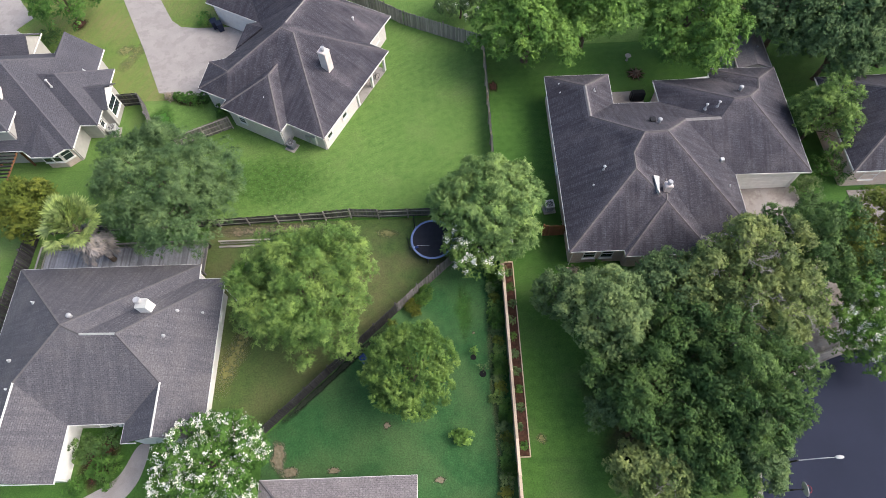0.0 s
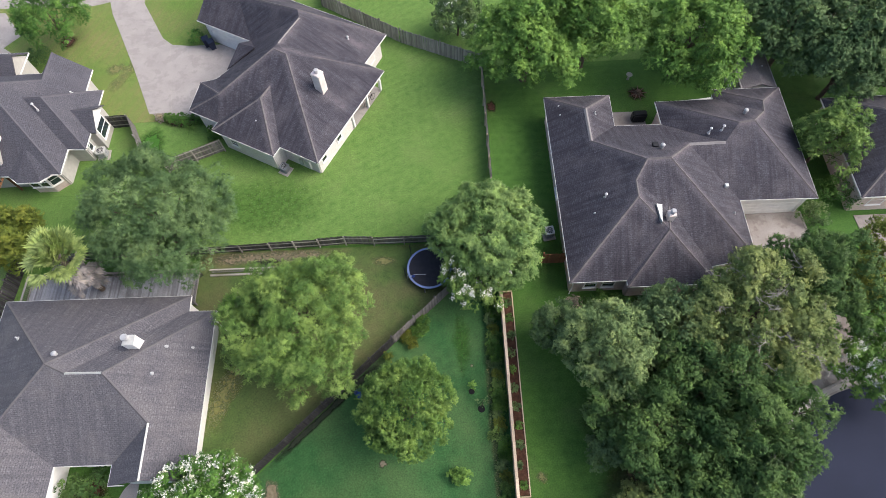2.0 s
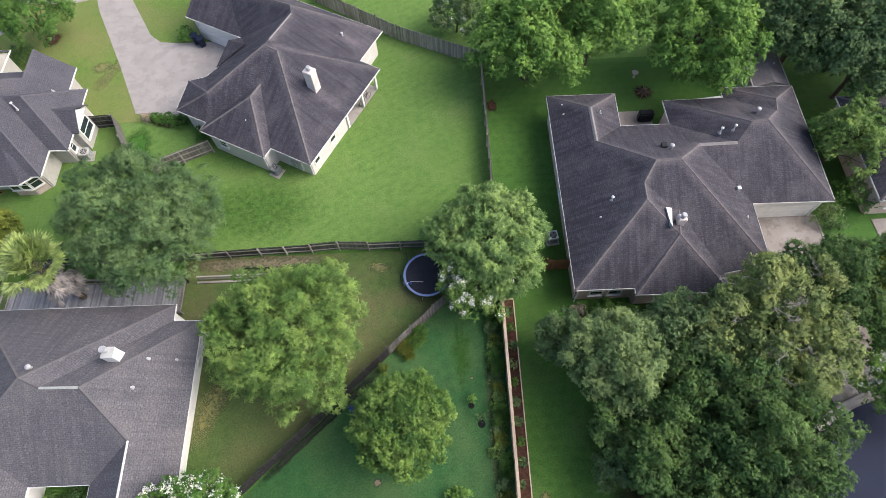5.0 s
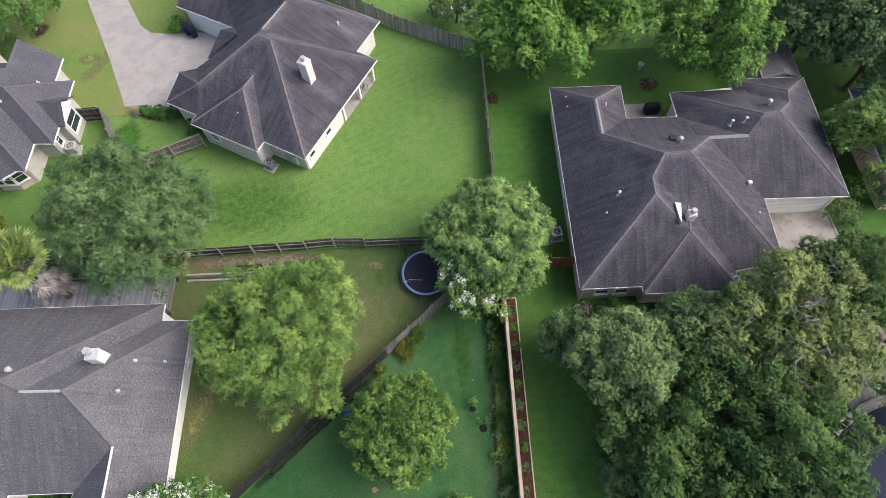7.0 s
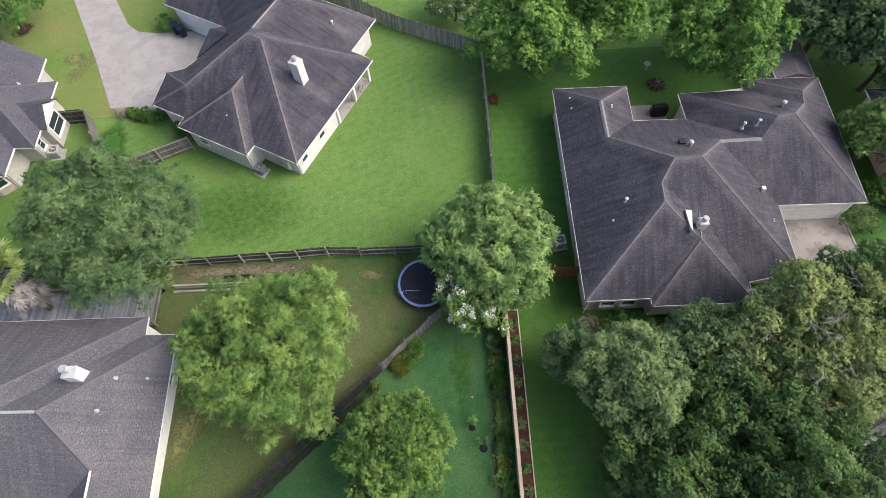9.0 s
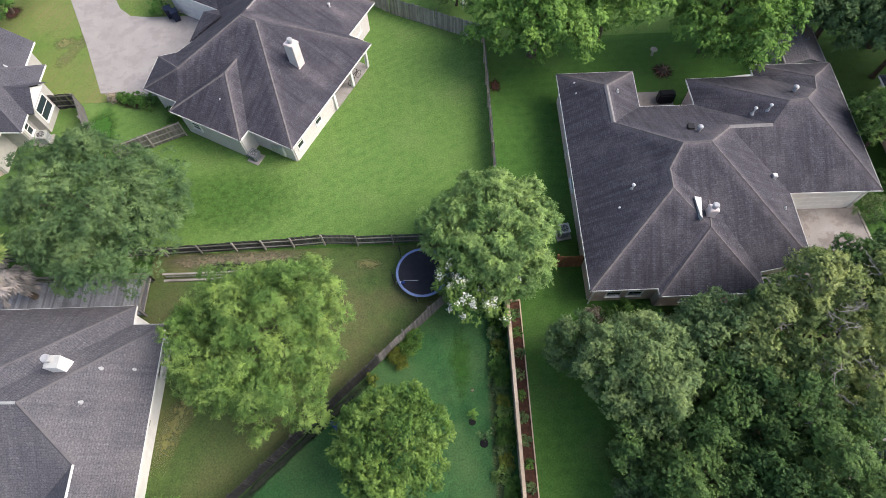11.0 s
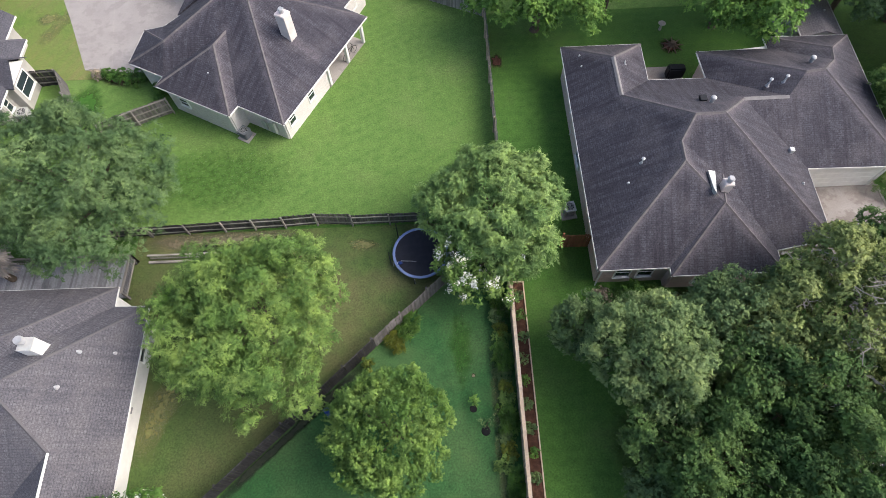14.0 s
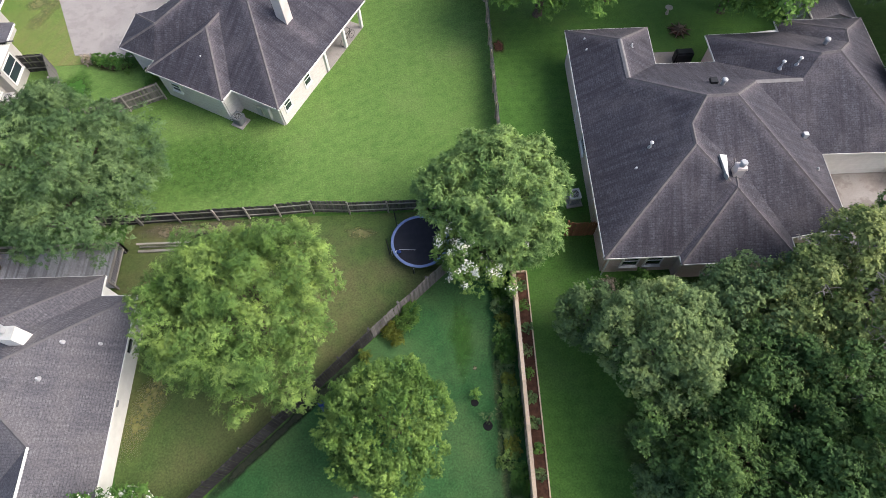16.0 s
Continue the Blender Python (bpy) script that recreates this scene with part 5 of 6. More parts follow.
# ---- fences ----
fence((-20.0, 21.62), (-15.0, 21.76), 1.3, M_WOOD_DARK, M_WOOD_RAIL, "weathered dark picket fence between two gardens", 3, -1, rails=(0.3, 0.95))
fence((-15.0, 21.76), (-10.9, 21.86), 1.35, M_WOOD_MID, M_WOOD_RAIL, "sooty picket fence with grey rails", 24, -1, lean=1.2, rails=(0.3, 0.95))
fence((-10.9, 21.86), (-8.7, 21.98), 1.5, M_WOOD_MID, M_WOOD_RAIL, "sagging grey picket fence panel", 21, -1, lean=1.2, rails=(0.3, 1.05))
fence((-8.7, 21.98), (-6.3, 21.82), 1.5, M_WOOD_OLD, M_WOOD_RAIL, "sagging pale grey picket fence panels", 22, -1, lean=1.2, rails=(0.3, 1.05))
fence((-6.3, 21.82), (3.85, 21.82), 1.35, M_WOOD_MID, M_WOOD_RAIL, "dark picket fence behind the trampoline", 23, -1, rails=(0.3, 0.95))
fence((-37.0, 21.5), (-20.1, 21.62), 1.35, M_WOOD_DARK, M_WOOD_RAIL, "weathered dark picket fence behind the oak", 4, -1, rails=(0.3, 0.95))
fence((3.75, 20.7), (-4.6, 13.1), 1.8, M_WOOD_OLD, M_WOOD_OLD, "grey weathered picket fence running at an angle", 5, -1)
fence((-4.63, 13.07), (-14.6, 3.75), 1.7, M_WOOD_BLACK, M_WOOD_MID, "blackened picket fence running at an angle", 25, -1)
fence((-14.7, 3.65), (-17.5, 3.5), 1.8, M_WOOD_DARK, M_WOOD_OLD, "short dark picket fence at the house corner", 6, 1)
fence((3.9, 40.9), (3.92, 22.0), 1.8, M_WOOD_OLD, M_WOOD_NEW, "grey side fence with pale rails", 7, -1)
fence((-12.3, 50.5), (-4.05, 44.8), 1.85, M_WOOD_RAIL, M_WOOD_OLD, "grey weathered back fence", 8, 1)
fence((-4.05, 44.8), (3.85, 40.95), 1.85, M_WOOD_RAIL, M_WOOD_OLD, "grey weathered back fence beside a tree", 9, 1)
fence((-12.3, 50.6), (-11.0, 56), 1.85, M_WOOD_DARK, M_WOOD_OLD, "dark fence between far gardens", 10, 1)
fence((3.86, 21.7), (3.8, -9.0), 1.8, M_WOOD_NEW, M_WOOD_NEW, "pale new cedar fence with a cap board", 11, 1, cap=M_WOOD_NEW)
fence((-20.4, 32.3), (-25.2, 30.2), 1.7, M_WOOD_OLD, M_WOOD_RAIL, "grey gate fence between house and oak", 12, 1)
fence((-31.6, 35.5), (-29.5, 35.6), 1.75, M_WOOD_DARK, M_WOOD_OLD, "short dark fence beside the bay window", 13, -1)
fence((-29.5, 35.6), (-27.2, 31.0), 1.75, M_WOOD_OLD, M_WOOD_RAIL, "weathered fence from house to oak", 14, -1)
fence((-36.2, 12.0), (-35.8, 21.6), 1.75, M_WOOD_DARK, M_WOOD_OLD, "dark side fence of the grey house", 15, 1)
fence((7.55, 19.4), (9.4, 19.4), 1.8, M_WOOD_RED, M_WOOD_RED, "reddish cedar gate beside the brick house", 16, 1, name="gate")

# raised bed along the new fence
bed = thing("raised_bed", 4.4, 9.4, 0, 0, "long mulched bed edged with pale timber", "garden bed")
mb = part("mulch", boxes((0, 0, 0.0, 0.86, 15.1, 0.1)), M_MULCH, bed)
rim_cover(mb, np.ones(8))
part("edging", boxes((0.45, 0, 0, 0.07, 15.3, 0.17)), M_WOOD_NEW, bed)
part("edging", boxes((0, -7.63, 0, 0.9, 0.07, 0.17)), M_WOOD_NEW, bed)
part("edging", boxes((0, 7.63, 0, 0.9, 0.07, 0.17)), M_WOOD_NEW, bed)


# ---- deck behind the grey house ----
def deck():
    e = thing("deck", -27.5, 18.3, 0, 0, "weathered grey timber deck with railings", "deck")
    me_bm = boxes((0, 0, 0.34, 0.135, 2.7, 0.04))
    me = bpy.data.meshes.new("deck_board")
    me_bm.to_mesh(me)
    me_bm.free()
    me.materials.append(M_DECK)
    for i in range(97):
        ob = new("deck_board", me)
        ob.parent = e
        ob.matrix_basis = pose(-6.9 + i * 0.142, 0, random.Random(i).uniform(-0.004, 0.004))
    part("frame", boxes((0, -1.2, 0.05, 13.7, 0.1, 0.28), (0, 1.2, 0.05, 13.7, 0.1, 0.28)), M_WOOD_DARK, e)
    runs = (((-6.95, 1.36), (6.85, 1.36)), ((6.85, 1.36), (6.85, -1.3)), ((-6.95, 1.36), (-6.95, -1.3)))
    bal = boxes((0, 0, 0.4, 0.035, 0.035, 0.75))
    bme = bpy.data.meshes.new("baluster")
    bal.to_mesh(bme)
    bal.free()
    bme.materials.append(M_WOOD_OLD)
    for p, q in runs:
        p, q = Vector(p), Vector(q)
        d = q - p
        a = math.degrees(math.atan2(d.y, d.x))
        m = (p + q) / 2
        part("handrail", boxes((m.x, m.y, 1.16, d.length, 0.14, 0.04, a)), M_WOOD_RAIL, e)
        part("lower_rail", boxes((m.x, m.y, 0.48, d.length, 0.05, 0.08, a)), M_WOOD_RAIL, e)
        for i in range(int(d.length / 0.16)):
            s = p + d * ((i + 0.5) * 0.16 / d.length)
            ob = new("baluster", bme)
            ob.parent = e
            ob.matrix_basis = pose(s.x, s.y, 0)
        for i in range(max(2, int(d.length / 2) + 1)):
            s = p + d * (i / (max(2, int(d.length / 2) + 1) - 1))
            part("post", boxes((s.x, s.y, 0.0, 0.1, 0.1, 1.2)), M_WOOD_OLD, e)
    return e


deck()
rail = thing("railing", -17.0, 19.8, 0, 0, "low pale timber railing on a border", "railing")
part("handrail", boxes((0, 0, 0.62, 5.6, 0.12, 0.05)), M_WOOD_RAIL, rail)
part("lower_rail", boxes((0, 0, 0.15, 5.6, 0.05, 0.08)), M_WOOD_RAIL, rail)
for i in range(34):
    part("baluster", boxes((-2.7 + i * 0.164, 0, 0.05, 0.035, 0.035, 0.58)), M_WOOD_RAIL, rail)
bedb = thing("garden_edging", -17.0, 19.55, 0, 0, "pale timber border beside the deck", "edging")
part("board", boxes((0, 0, 0, 5.8, 0.16, 0.14)), M_WOOD_RAIL, bedb)
pl = thing("planter_grid", -15.2, 20.35, 0, 0, "dark metal grid frame lying on bare soil", "planter")
for i in range(2):
    part("frame", boxes((-0.55 + i * 1.1, 0.25, 0, 1.06, 0.06, 0.2), (-0.55 + i * 1.1, -0.25, 0, 1.06, 0.06, 0.2), (-1.07 + i * 1.1, 0, 0, 0.05, 0.5, 0.2), (-0.03 + i * 1.1, 0, 0, 0.05, 0.5, 0.2)), M_DARKPLASTIC, pl)
    for j in range(5):
        part("bar", boxes((-0.9 + i * 1.1 + j * 0.18, 0, 0.12, 0.03, 0.46, 0.03)), M_DARKPLASTIC, pl)


# ---- trampoline ----
def trampoline():
    e = thing("trampoline", -1.68, 19.1, 0, 0, "round trampoline with a blue pad and black mat", "trampoline")
    R, zt = 1.95, 0.78
    bm = bmesh.new()
    vs = [bm.verts.new((1.68 * math.cos(i * math.pi / 24), 1.68 * math.sin(i * math.pi / 24), zt)) for i in range(48)]
    lo = [bm.verts.new((v.co.x, v.co.y, zt - 0.02)) for v in vs]
    bm.faces.new(vs)
    bm.faces.new(lo[::-1])
    for i in range(48):
        bm.faces.new((vs[i], lo[i], lo[(i + 1) % 48], vs[(i + 1) % 48]))
    part("mat", bm, M_MAT, e)
    bm = bmesh.new()
    prof = ((1.66, 0.01), (1.7, 0.03), (1.79, 0.03), (1.84, 0.0), (1.79, -0.04), (1.67, -0.02))
    cols = [[bm.verts.new((r * math.cos(i * math.pi / 24), r * math.sin(i * math.pi / 24), zt + z)) for r, z in prof] for i in range(48)]
    for i in range(48):
        for j in range(6):
            bm.faces.new((cols[i][j], cols[(i + 1) % 48][j], cols[(i + 1) % 48][(j + 1) % 6], cols[i][(j + 1) % 6]))
    part("pad", bm, M_PAD, e)
    for i in range(6):
        a = i * math.pi / 3 + 0.3
        bm = bmesh.new()
        x, y = 1.9 * math.cos(a), 1.9 * math.sin(a)
        tube(bm, (x, y, 0), (x, y, zt - 0.05), 0.025, 0.025, 8)
        part("leg", bm, M_METAL, e)
        bm = bmesh.new()
        x, y = 2.04 * math.cos(a), 2.04 * math.sin(a)
        tube(bm, (x, y, 0.3), (x, y, 2.3 if i in (2, 3) else 1.1), 0.03, 0.03, 8)
        part("net_pole", bm, M_DARKPLASTIC, e)
    bm = bmesh.new()
    tube(bm, (-1.3, -0.55, zt + 0.03), (-0.3, -0.62, zt + 0.03), 0.015, 0.015, 6)
    part("strap", bm, M_PIPE, e)
    return e


trampoline()
ball = thing("toy", -3.0, 18.35, 0.79, 0, "small blue and white toy lying on the trampoline", "toy")
bm = bmesh.new()
bmesh.ops.create_icosphere(bm, subdivisions=2, radius=0.13, matrix=Matrix.Translation((0, 0, 0.12)) @ Matrix.Diagonal((1.2, 0.9, 0.8, 1)))
part("body", bm, M_BLUE, ball)
part("flap", boxes((-0.16, 0.05, 0.0, 0.16, 0.1, 0.1, 30, 0.02)), M_WHITE, ball)


# ---- air conditioners, bins, small yard things ----
def ac_unit(x, y, rz, s, hgt, light, label):
    e = thing("air_conditioner", x, y, 0, rz, label, "air conditioner", "outdoor condensers")
    part("slab", boxes((0, 0, 0, s + 0.3, s + 0.3, 0.09)), M_CURB, e)
    bm = bmesh.new()
    box(bm, 0, 0, 0.09, s, s, hgt - 0.12, 0, 0.06)
    part("cabinet", bm, M_ACLIGHT if light else M_ACGREY, e)
    for i in range(9):
        bm = bmesh.new()
        zz = 0.18 + i * (hgt - 0.32) / 9
        for yy in (-1, 1):
            box(bm, 0, yy * (s / 2 + 0.004), zz, s - 0.16, 0.012, 0.03)
            box(bm, yy * (s / 2 + 0.004), 0, zz, 0.012, s - 0.16, 0.03)
        part("louvre", bm, M_ACGREY, e)
    bm = bmesh.new()
    bmesh.ops.create_cone(bm, cap_ends=True, segments=24, radius1=s * 0.4, radius2=s * 0.4, depth=0.03, matrix=Matrix.Translation((0, 0, hgt - 0.02)))
    part("fan_opening", bm, M_DARKPLASTIC, e)
    bm = bmesh.new()
    for r in (0.12, 0.22, 0.32, 0.39):
        for i in range(24):
            a, b = i * math.pi / 12, (i + 1) * math.pi / 12
            tube(bm, (r * s * math.cos(a), r * s * math.sin(a), hgt + 0.005), (r * s * math.cos(b), r * s * math.sin(b), hgt + 0.005), 0.008, 0.008, 4)
    for a in (0, math.pi / 4, math.pi / 2, math.pi * 0.75):
        tube(bm, (-0.4 * s * math.cos(a), -0.4 * s * math.sin(a), hgt + 0.005), (0.4 * s * math.cos(a), 0.4 * s * math.sin(a), hgt + 0.005), 0.008, 0.008, 4)
    part("fan_guard", bm, M_ACLIGHT, e)
    part("lid_rim", boxes((0, s * 0.45, hgt - 0.05, s, 0.08, 0.05), (0, -s * 0.45, hgt - 0.05, s, 0.08, 0.05), (s * 0.45, 0, hgt - 0.05, 0.08, s * 0.82, 0.05), (-s * 0.45, 0, hgt - 0.05, 0.08, s * 0.82, 0.05)), M_ACLIGHT if light else M_ACGREY, e)
    return e


ac_unit(8.4, 22.0, 8, 0.75, 0.9, True, "pale grey air conditioner condenser on a slab by brick wall")
ac_unit(-14.5, 29.7, 61, 0.7, 0.8, False, "grey condenser on a concrete pad at a wall corner")
ac_unit(-31.65, 32.3, 5, 0.8, 0.9, True, "pale condenser beside the cream house")


def wheelie_bin(x, y, rz):
    e = thing("wheeled_bin", x, y, 0.05, rz, "dark blue wheeled rubbish bin beside the garage", "bin", "bins by the garage")
    bm = prism(bmesh.new(), [(-0.25, -0.28), (0.25, -0.28), (0.25, 0.28), (-0.25, 0.28)], 0.06, 0.95)
    for v in bm.verts:
        if v.co.z > 0.5:
            v.co.x *= 1.2
            v.co.y *= 1.2
    part("body", bm, M_BINBLUE, e)
    bm = bmesh.new()
    box(bm, 0, 0, 0.95, 0.66, 0.74, 0.09, 0, 0.03)
    part("lid", bm, M_BINBLUE, e)
    for s in (-1, 1):
        bm = bmesh.new()
        tube(bm, (s * 0.26, 0.27, 0.11), (s * 0.31, 0.27, 0.11), 0.11, 0.11, 12)
        part("wheel", bm, M_DARKPLASTIC, e)
    bm = bmesh.new()
    tube(bm, (-0.25, 0.42, 0.93), (0.25, 0.42, 0.93), 0.02, 0.02, 8)
    part("handle", bm, M_DARKPLASTIC, e)


wheelie_bin(-23.3, 45.2, 30)
wheelie_bin(-23.9, 45.6, 24)
hc = thing("hose_coil", -15.1, 30.2, 0.1, 0, "coiled dark garden hose by a wall", "hose")
bm = bmesh.new()
for r in (0.2, 0.26, 0.32):
    for i in range(16):
        a, b = i * math.pi / 8, (i + 1) * math.pi / 8
        tube(bm, (r * math.cos(a), r * math.sin(a), 0.03 + r * 0.1), (r * math.cos(b), r * math.sin(b), 0.03 + r * 0.1), 0.018, 0.018, 6)
part("coil", bm, M_DARKPLASTIC, hc)


def bicycle(x, y, rz):
    e = thing("bicycle", x, y, 0.12, rz, "dark bicycle leaning on the porch", "bicycle")
    for s in (-0.52, 0.52):
        wv = thing("wheel", s, 0, 0.33)
        wv.parent = e
        bm = bmesh.new()
        for i in range(20):
            a, b = i * math.pi / 10, (i + 1) * math.pi / 10
            tube(bm, (0.32 * math.cos(a), 0, 0.32 * math.sin(a)), (0.32 * math.cos(b), 0, 0.32 * math.sin(b)), 0.02, 0.02, 5)
        part("tyre", bm, M_DARKPLASTIC, wv)
    bm = bmesh.new()
    for p, q in (((-0.52, 0, 0.33), (-0.1, 0, 0.3)), ((-0.1, 0, 0.3), (-0.2, 0, 0.85)), ((-0.2, 0, 0.85), (-0.52, 0, 0.33)), ((-0.1, 0, 0.3), (0.38, 0, 0.75)), ((-0.18, 0, 0.75), (0.38, 0, 0.8)), ((0.52, 0, 0.33), (0.36, 0, 0.98))):
        tube(bm, p, q, 0.02, 0.02, 6)
    part("frame", bm, M_POLE, e)
    bm = bmesh.new()
    tube(bm, (0.36, -0.25, 1.0), (0.36, 0.25, 1.0), 0.015, 0.015, 6)
    part("handlebar", bm, M_POLE, e)
    part("saddle", boxes((-0.22, 0, 0.86, 0.24, 0.12, 0.06, 0, 0.02)), M_DARKPLASTIC, e)


bicycle(-7.0, 37.1, 55)
blue = thing("play_chair", -7.15, 9.2, 0, 40, "blue plastic garden chair beside the fence", "chair")
part("seat", boxes((0, 0, 0.38, 0.5, 0.5, 0.05)), M_BLUE, blue)
part("backrest", boxes((0, 0.24, 0.42, 0.5, 0.05, 0.5)), M_BLUE, blue)
for sx in (-0.21, 0.21):
    for sy in (-0.21, 0.21):
        part("leg", boxes((sx, sy, 0, 0.05, 0.05, 0.38)), M_BLUE, blue)
    part("armrest", boxes((sx * 1.15, 0, 0.6, 0.05, 0.46, 0.04)), M_BLUE, blue)
grill = thing("covered_grill", 18.0, 33.6, 0.06, 0, "black covered barbecue grill on the patio", "grill")
bm = bmesh.new()
box(bm, 0, 0, 0, 1.3, 0.7, 1.05, 0, 0.12)
part("cover", bm, M_DARKPLASTIC, grill)
bb = thing("bird_bath", 18.0, 38.6, 0, 0, "small pale stone bird bath on the grass", "bird bath")
bm = bmesh.new()
tube(bm, (0, 0, 0), (0, 0, 0.55), 0.13, 0.07, 12)
part("pedestal", bm, M_CURB, bb)
bm = bmesh.new()
tube(bm, (0, 0, 0.55), (0, 0, 0.65), 0.1, 0.3, 16)
part("bowl", bm, M_CURB, bb)
st = thing("tree_stump", 18.6, 36.8, 0, 0, "dark stump with spreading roots", "stump")
bm = bmesh.new()
tube(bm, (0, 0, -0.05), (0, 0, 0.4), 0.28, 0.2, 10)
part("stump", bm, M_BARK, st)
for i in range(9):
    a = i * 0.7
    bm = bmesh.new()
    tube(bm, (0, 0, 0.12), (0.9 * math.cos(a), 0.9 * math.sin(a), 0.03), 0.09, 0.03, 6)
    part("root", bm, M_BARK, st)

# street lamp and basketball hoop
lamp = thing("street_lamp", 20.35, 0.4, 0, 0, "street lamp with a dark post and a long pale arm", "street lamp")
bm = bmesh.new()
tube(bm, (0, 0, 0), (0, 0, 5.7), 0.075, 0.05, 10)
part("post", bm, M_POLE, lamp)
bm = bmesh.new()
tube(bm, (0, 0, 5.6), (1.0, 0.03, 6.1), 0.035, 0.03, 8)
tube(bm, (1.0, 0.03, 6.1), (2.0, 0.05, 6.25), 0.03, 0.025, 8)
part("arm", bm, M_METAL, lamp)
bm = bmesh.new()
bmesh.ops.create_uvsphere(bm, u_segments=14, v_segments=8, radius=0.2, matrix=Matrix.Translation((2.2, 0.05, 6.28)) @ Matrix.Diagonal((1.4, 0.6, 0.4, 1)))
part("head", bm, M_METAL, lamp)
hoop = thing("basketball_hoop", 20.9, -1.1, 0.0, -90, "basketball hoop with a grey backboard by the kerb", "basketball hoop")
bm = bmesh.new()
tube(bm, (0, 0, 0), (0, 0.2, 2.9), 0.06, 0.05, 8)
tube(bm, (0, 0.2, 2.9), (0, 0.75, 3.1), 0.04, 0.04, 8)
part("pole", bm, M_POLE, hoop)
bm = bmesh.new()
for_pts = [(0.45 * math.cos(i * math.pi / 10), 0.34 * math.sin(i * math.pi / 10)) for i in range(20)]
a = [bm.verts.new((x, 0.78, 3.15 + z)) for x, z in for_pts]
b = [bm.verts.new((x, 0.82, 3.15 + z)) for x, z in for_pts]
bm.faces.new(a)
bm.faces.new(b[::-1])
for i in range(20):
    bm.faces.new((a[i], b[i], b[(i + 1) % 20], a[(i + 1) % 20]))
part("backboard", bm, M_ACLIGHT, hoop)
bm = bmesh.new()
for i in range(16):
    p, q = i * math.pi / 8, (i + 1) * math.pi / 8
    tube(bm, (0.23 * math.cos(p), 1.08 + 0.23 * math.sin(p), 2.95), (0.23 * math.cos(q), 1.08 + 0.23 * math.sin(q), 2.95), 0.012, 0.012, 5)
part("rim", bm, M_RED, hoop)


# ---- trees ----
tree("oak_tree", -23.2, 23.2, 3.9, 5.75, 3.9, LF_OAK, "broad live oak with dense grey-green foliage", low=-0.1, seed=11, lumps=74, lump=1.15, leaves=104000, ll=0.18, lw=0.27, trunk=0.35, even=0.75)
tree("ash_tree", -11.0, 13.9, 3.7, 4.75, 3.7, LF_ASH, "broad ash tree with feathery light green leaves", low=-0.15, seed=57, lumps=62, lump=1.0, leaves=84000, ll=0.2, lw=0.28, trunk=0.28, even=0.2)
tree("pear_tree", -3.4, 7.6, 2.9, 3.45, 2.8, LF_PEAR, "round pear tree with upright yellow-green shoots", low=-0.2, seed=13, lumps=230, lump=0.34, leaves=76000, ll=0.125, lw=0.42, style="upright", trunk=0.18, even=0.75)
tree("ash_tree", 3.0, 20.7, 3.6, 4.2, 2.7, LF_LIGHT, "spreading ash tree over the fence corner", seed=14, lumps=90, lump=0.55, leaves=54000, ll=0.27, lw=0.28, trunk=0.22, even=0.5)
tree("crape_myrtle", 2.1, 17.8, 2.6, 2.9, 1.5, LF_ASH, "crape myrtle with white blossom by the fence", seed=15, lumps=29, lump=0.7, leaves=26000, ll=0.117, lw=0.5, style="bush", trunk=0.09, flowers=100)
tree("elm_tree", 10.6, 11.0, 4.3, 2.9, 3.2, LF_ELM, "dense elm with pale green crown", seed=16, lumps=52, lump=0.85, leaves=58644, ll=0.140, lw=0.5, style="bush", trunk=0.2)
tree("small_tree", 7.8, 13.3, 2.4, 1.6, 1.6, LF_GREY, "small grey-green tree before the house", seed=17, lumps=18, lump=0.6, leaves=15992, ll=0.151, style="bush", trunk=0.09)
tree("post_oak", 20.2, 11.8, 5.6, 5.0, 3.0, LF_YOAK, "large yellow-green oak with bare dead branches", seed=18, lumps=44, lump=1.22, leaves=79971, ll=0.164, lw=0.5, style="bush", trunk=0.35, bare=22)
tree("post_oak", 15.0, 11.9, 4.2, 2.9, 2.8, LF_GREY, "grey-green oak close to the house", seed=19, lumps=28, lump=1.10, leaves=50648, ll=0.152, lw=0.5, style="bush", trunk=0.22)
tree("yaupon_tree", 13.5, 5.6, 3.9, 3.4, 2.9, LF_DARK, "dense dark evergreen tree in a thicket", seed=20, lumps=36, lump=1.10, leaves=63975, ll=0.140, lw=0.5, style="bush", trunk=0.2)
tree("yaupon_tree", 16.8, 8.7, 4.1, 3.5, 3.1, LF_DARK, "tall dark evergreen in the middle of a thicket", seed=21, lumps=34, lump=1.10, leaves=58644, ll=0.140, lw=0.5, style="bush", trunk=0.2)
tree("small_tree", 10.8, 5.0, 2.2, 1.7, 1.6, LF_GREY, "small bushy tree at the edge of the lawn", seed=22, lumps=20, lump=0.65, leaves=18658, ll=0.151, style="bush", trunk=0.09)
tree("post_oak", 18.9, 5.4, 4.8, 3.9, 3.1, LF_DARK, "wide oak overhanging the street kerb", seed=23, lumps=39, lump=1.16, leaves=71972, ll=0.159, lw=0.5, style="bush", trunk=0.3, bare=8)
tree("post_oak", 26.2, 14.6, 5.0, 3.2, 3.0, LF_DARK, "dark green oak beside the driveway", seed=24, lumps=28, lump=1.16, leaves=47982, ll=0.159, lw=0.5, style="bush", trunk=0.25)
tree("post_oak", 31.5, 15.5, 4.5, 3.0, 3.0, LF_OLIVE, "yellow-green tree across the driveway", seed=25, lumps=23, lump=1.16, leaves=37318, ll=0.159, lw=0.5, style="bush", trunk=0.22)
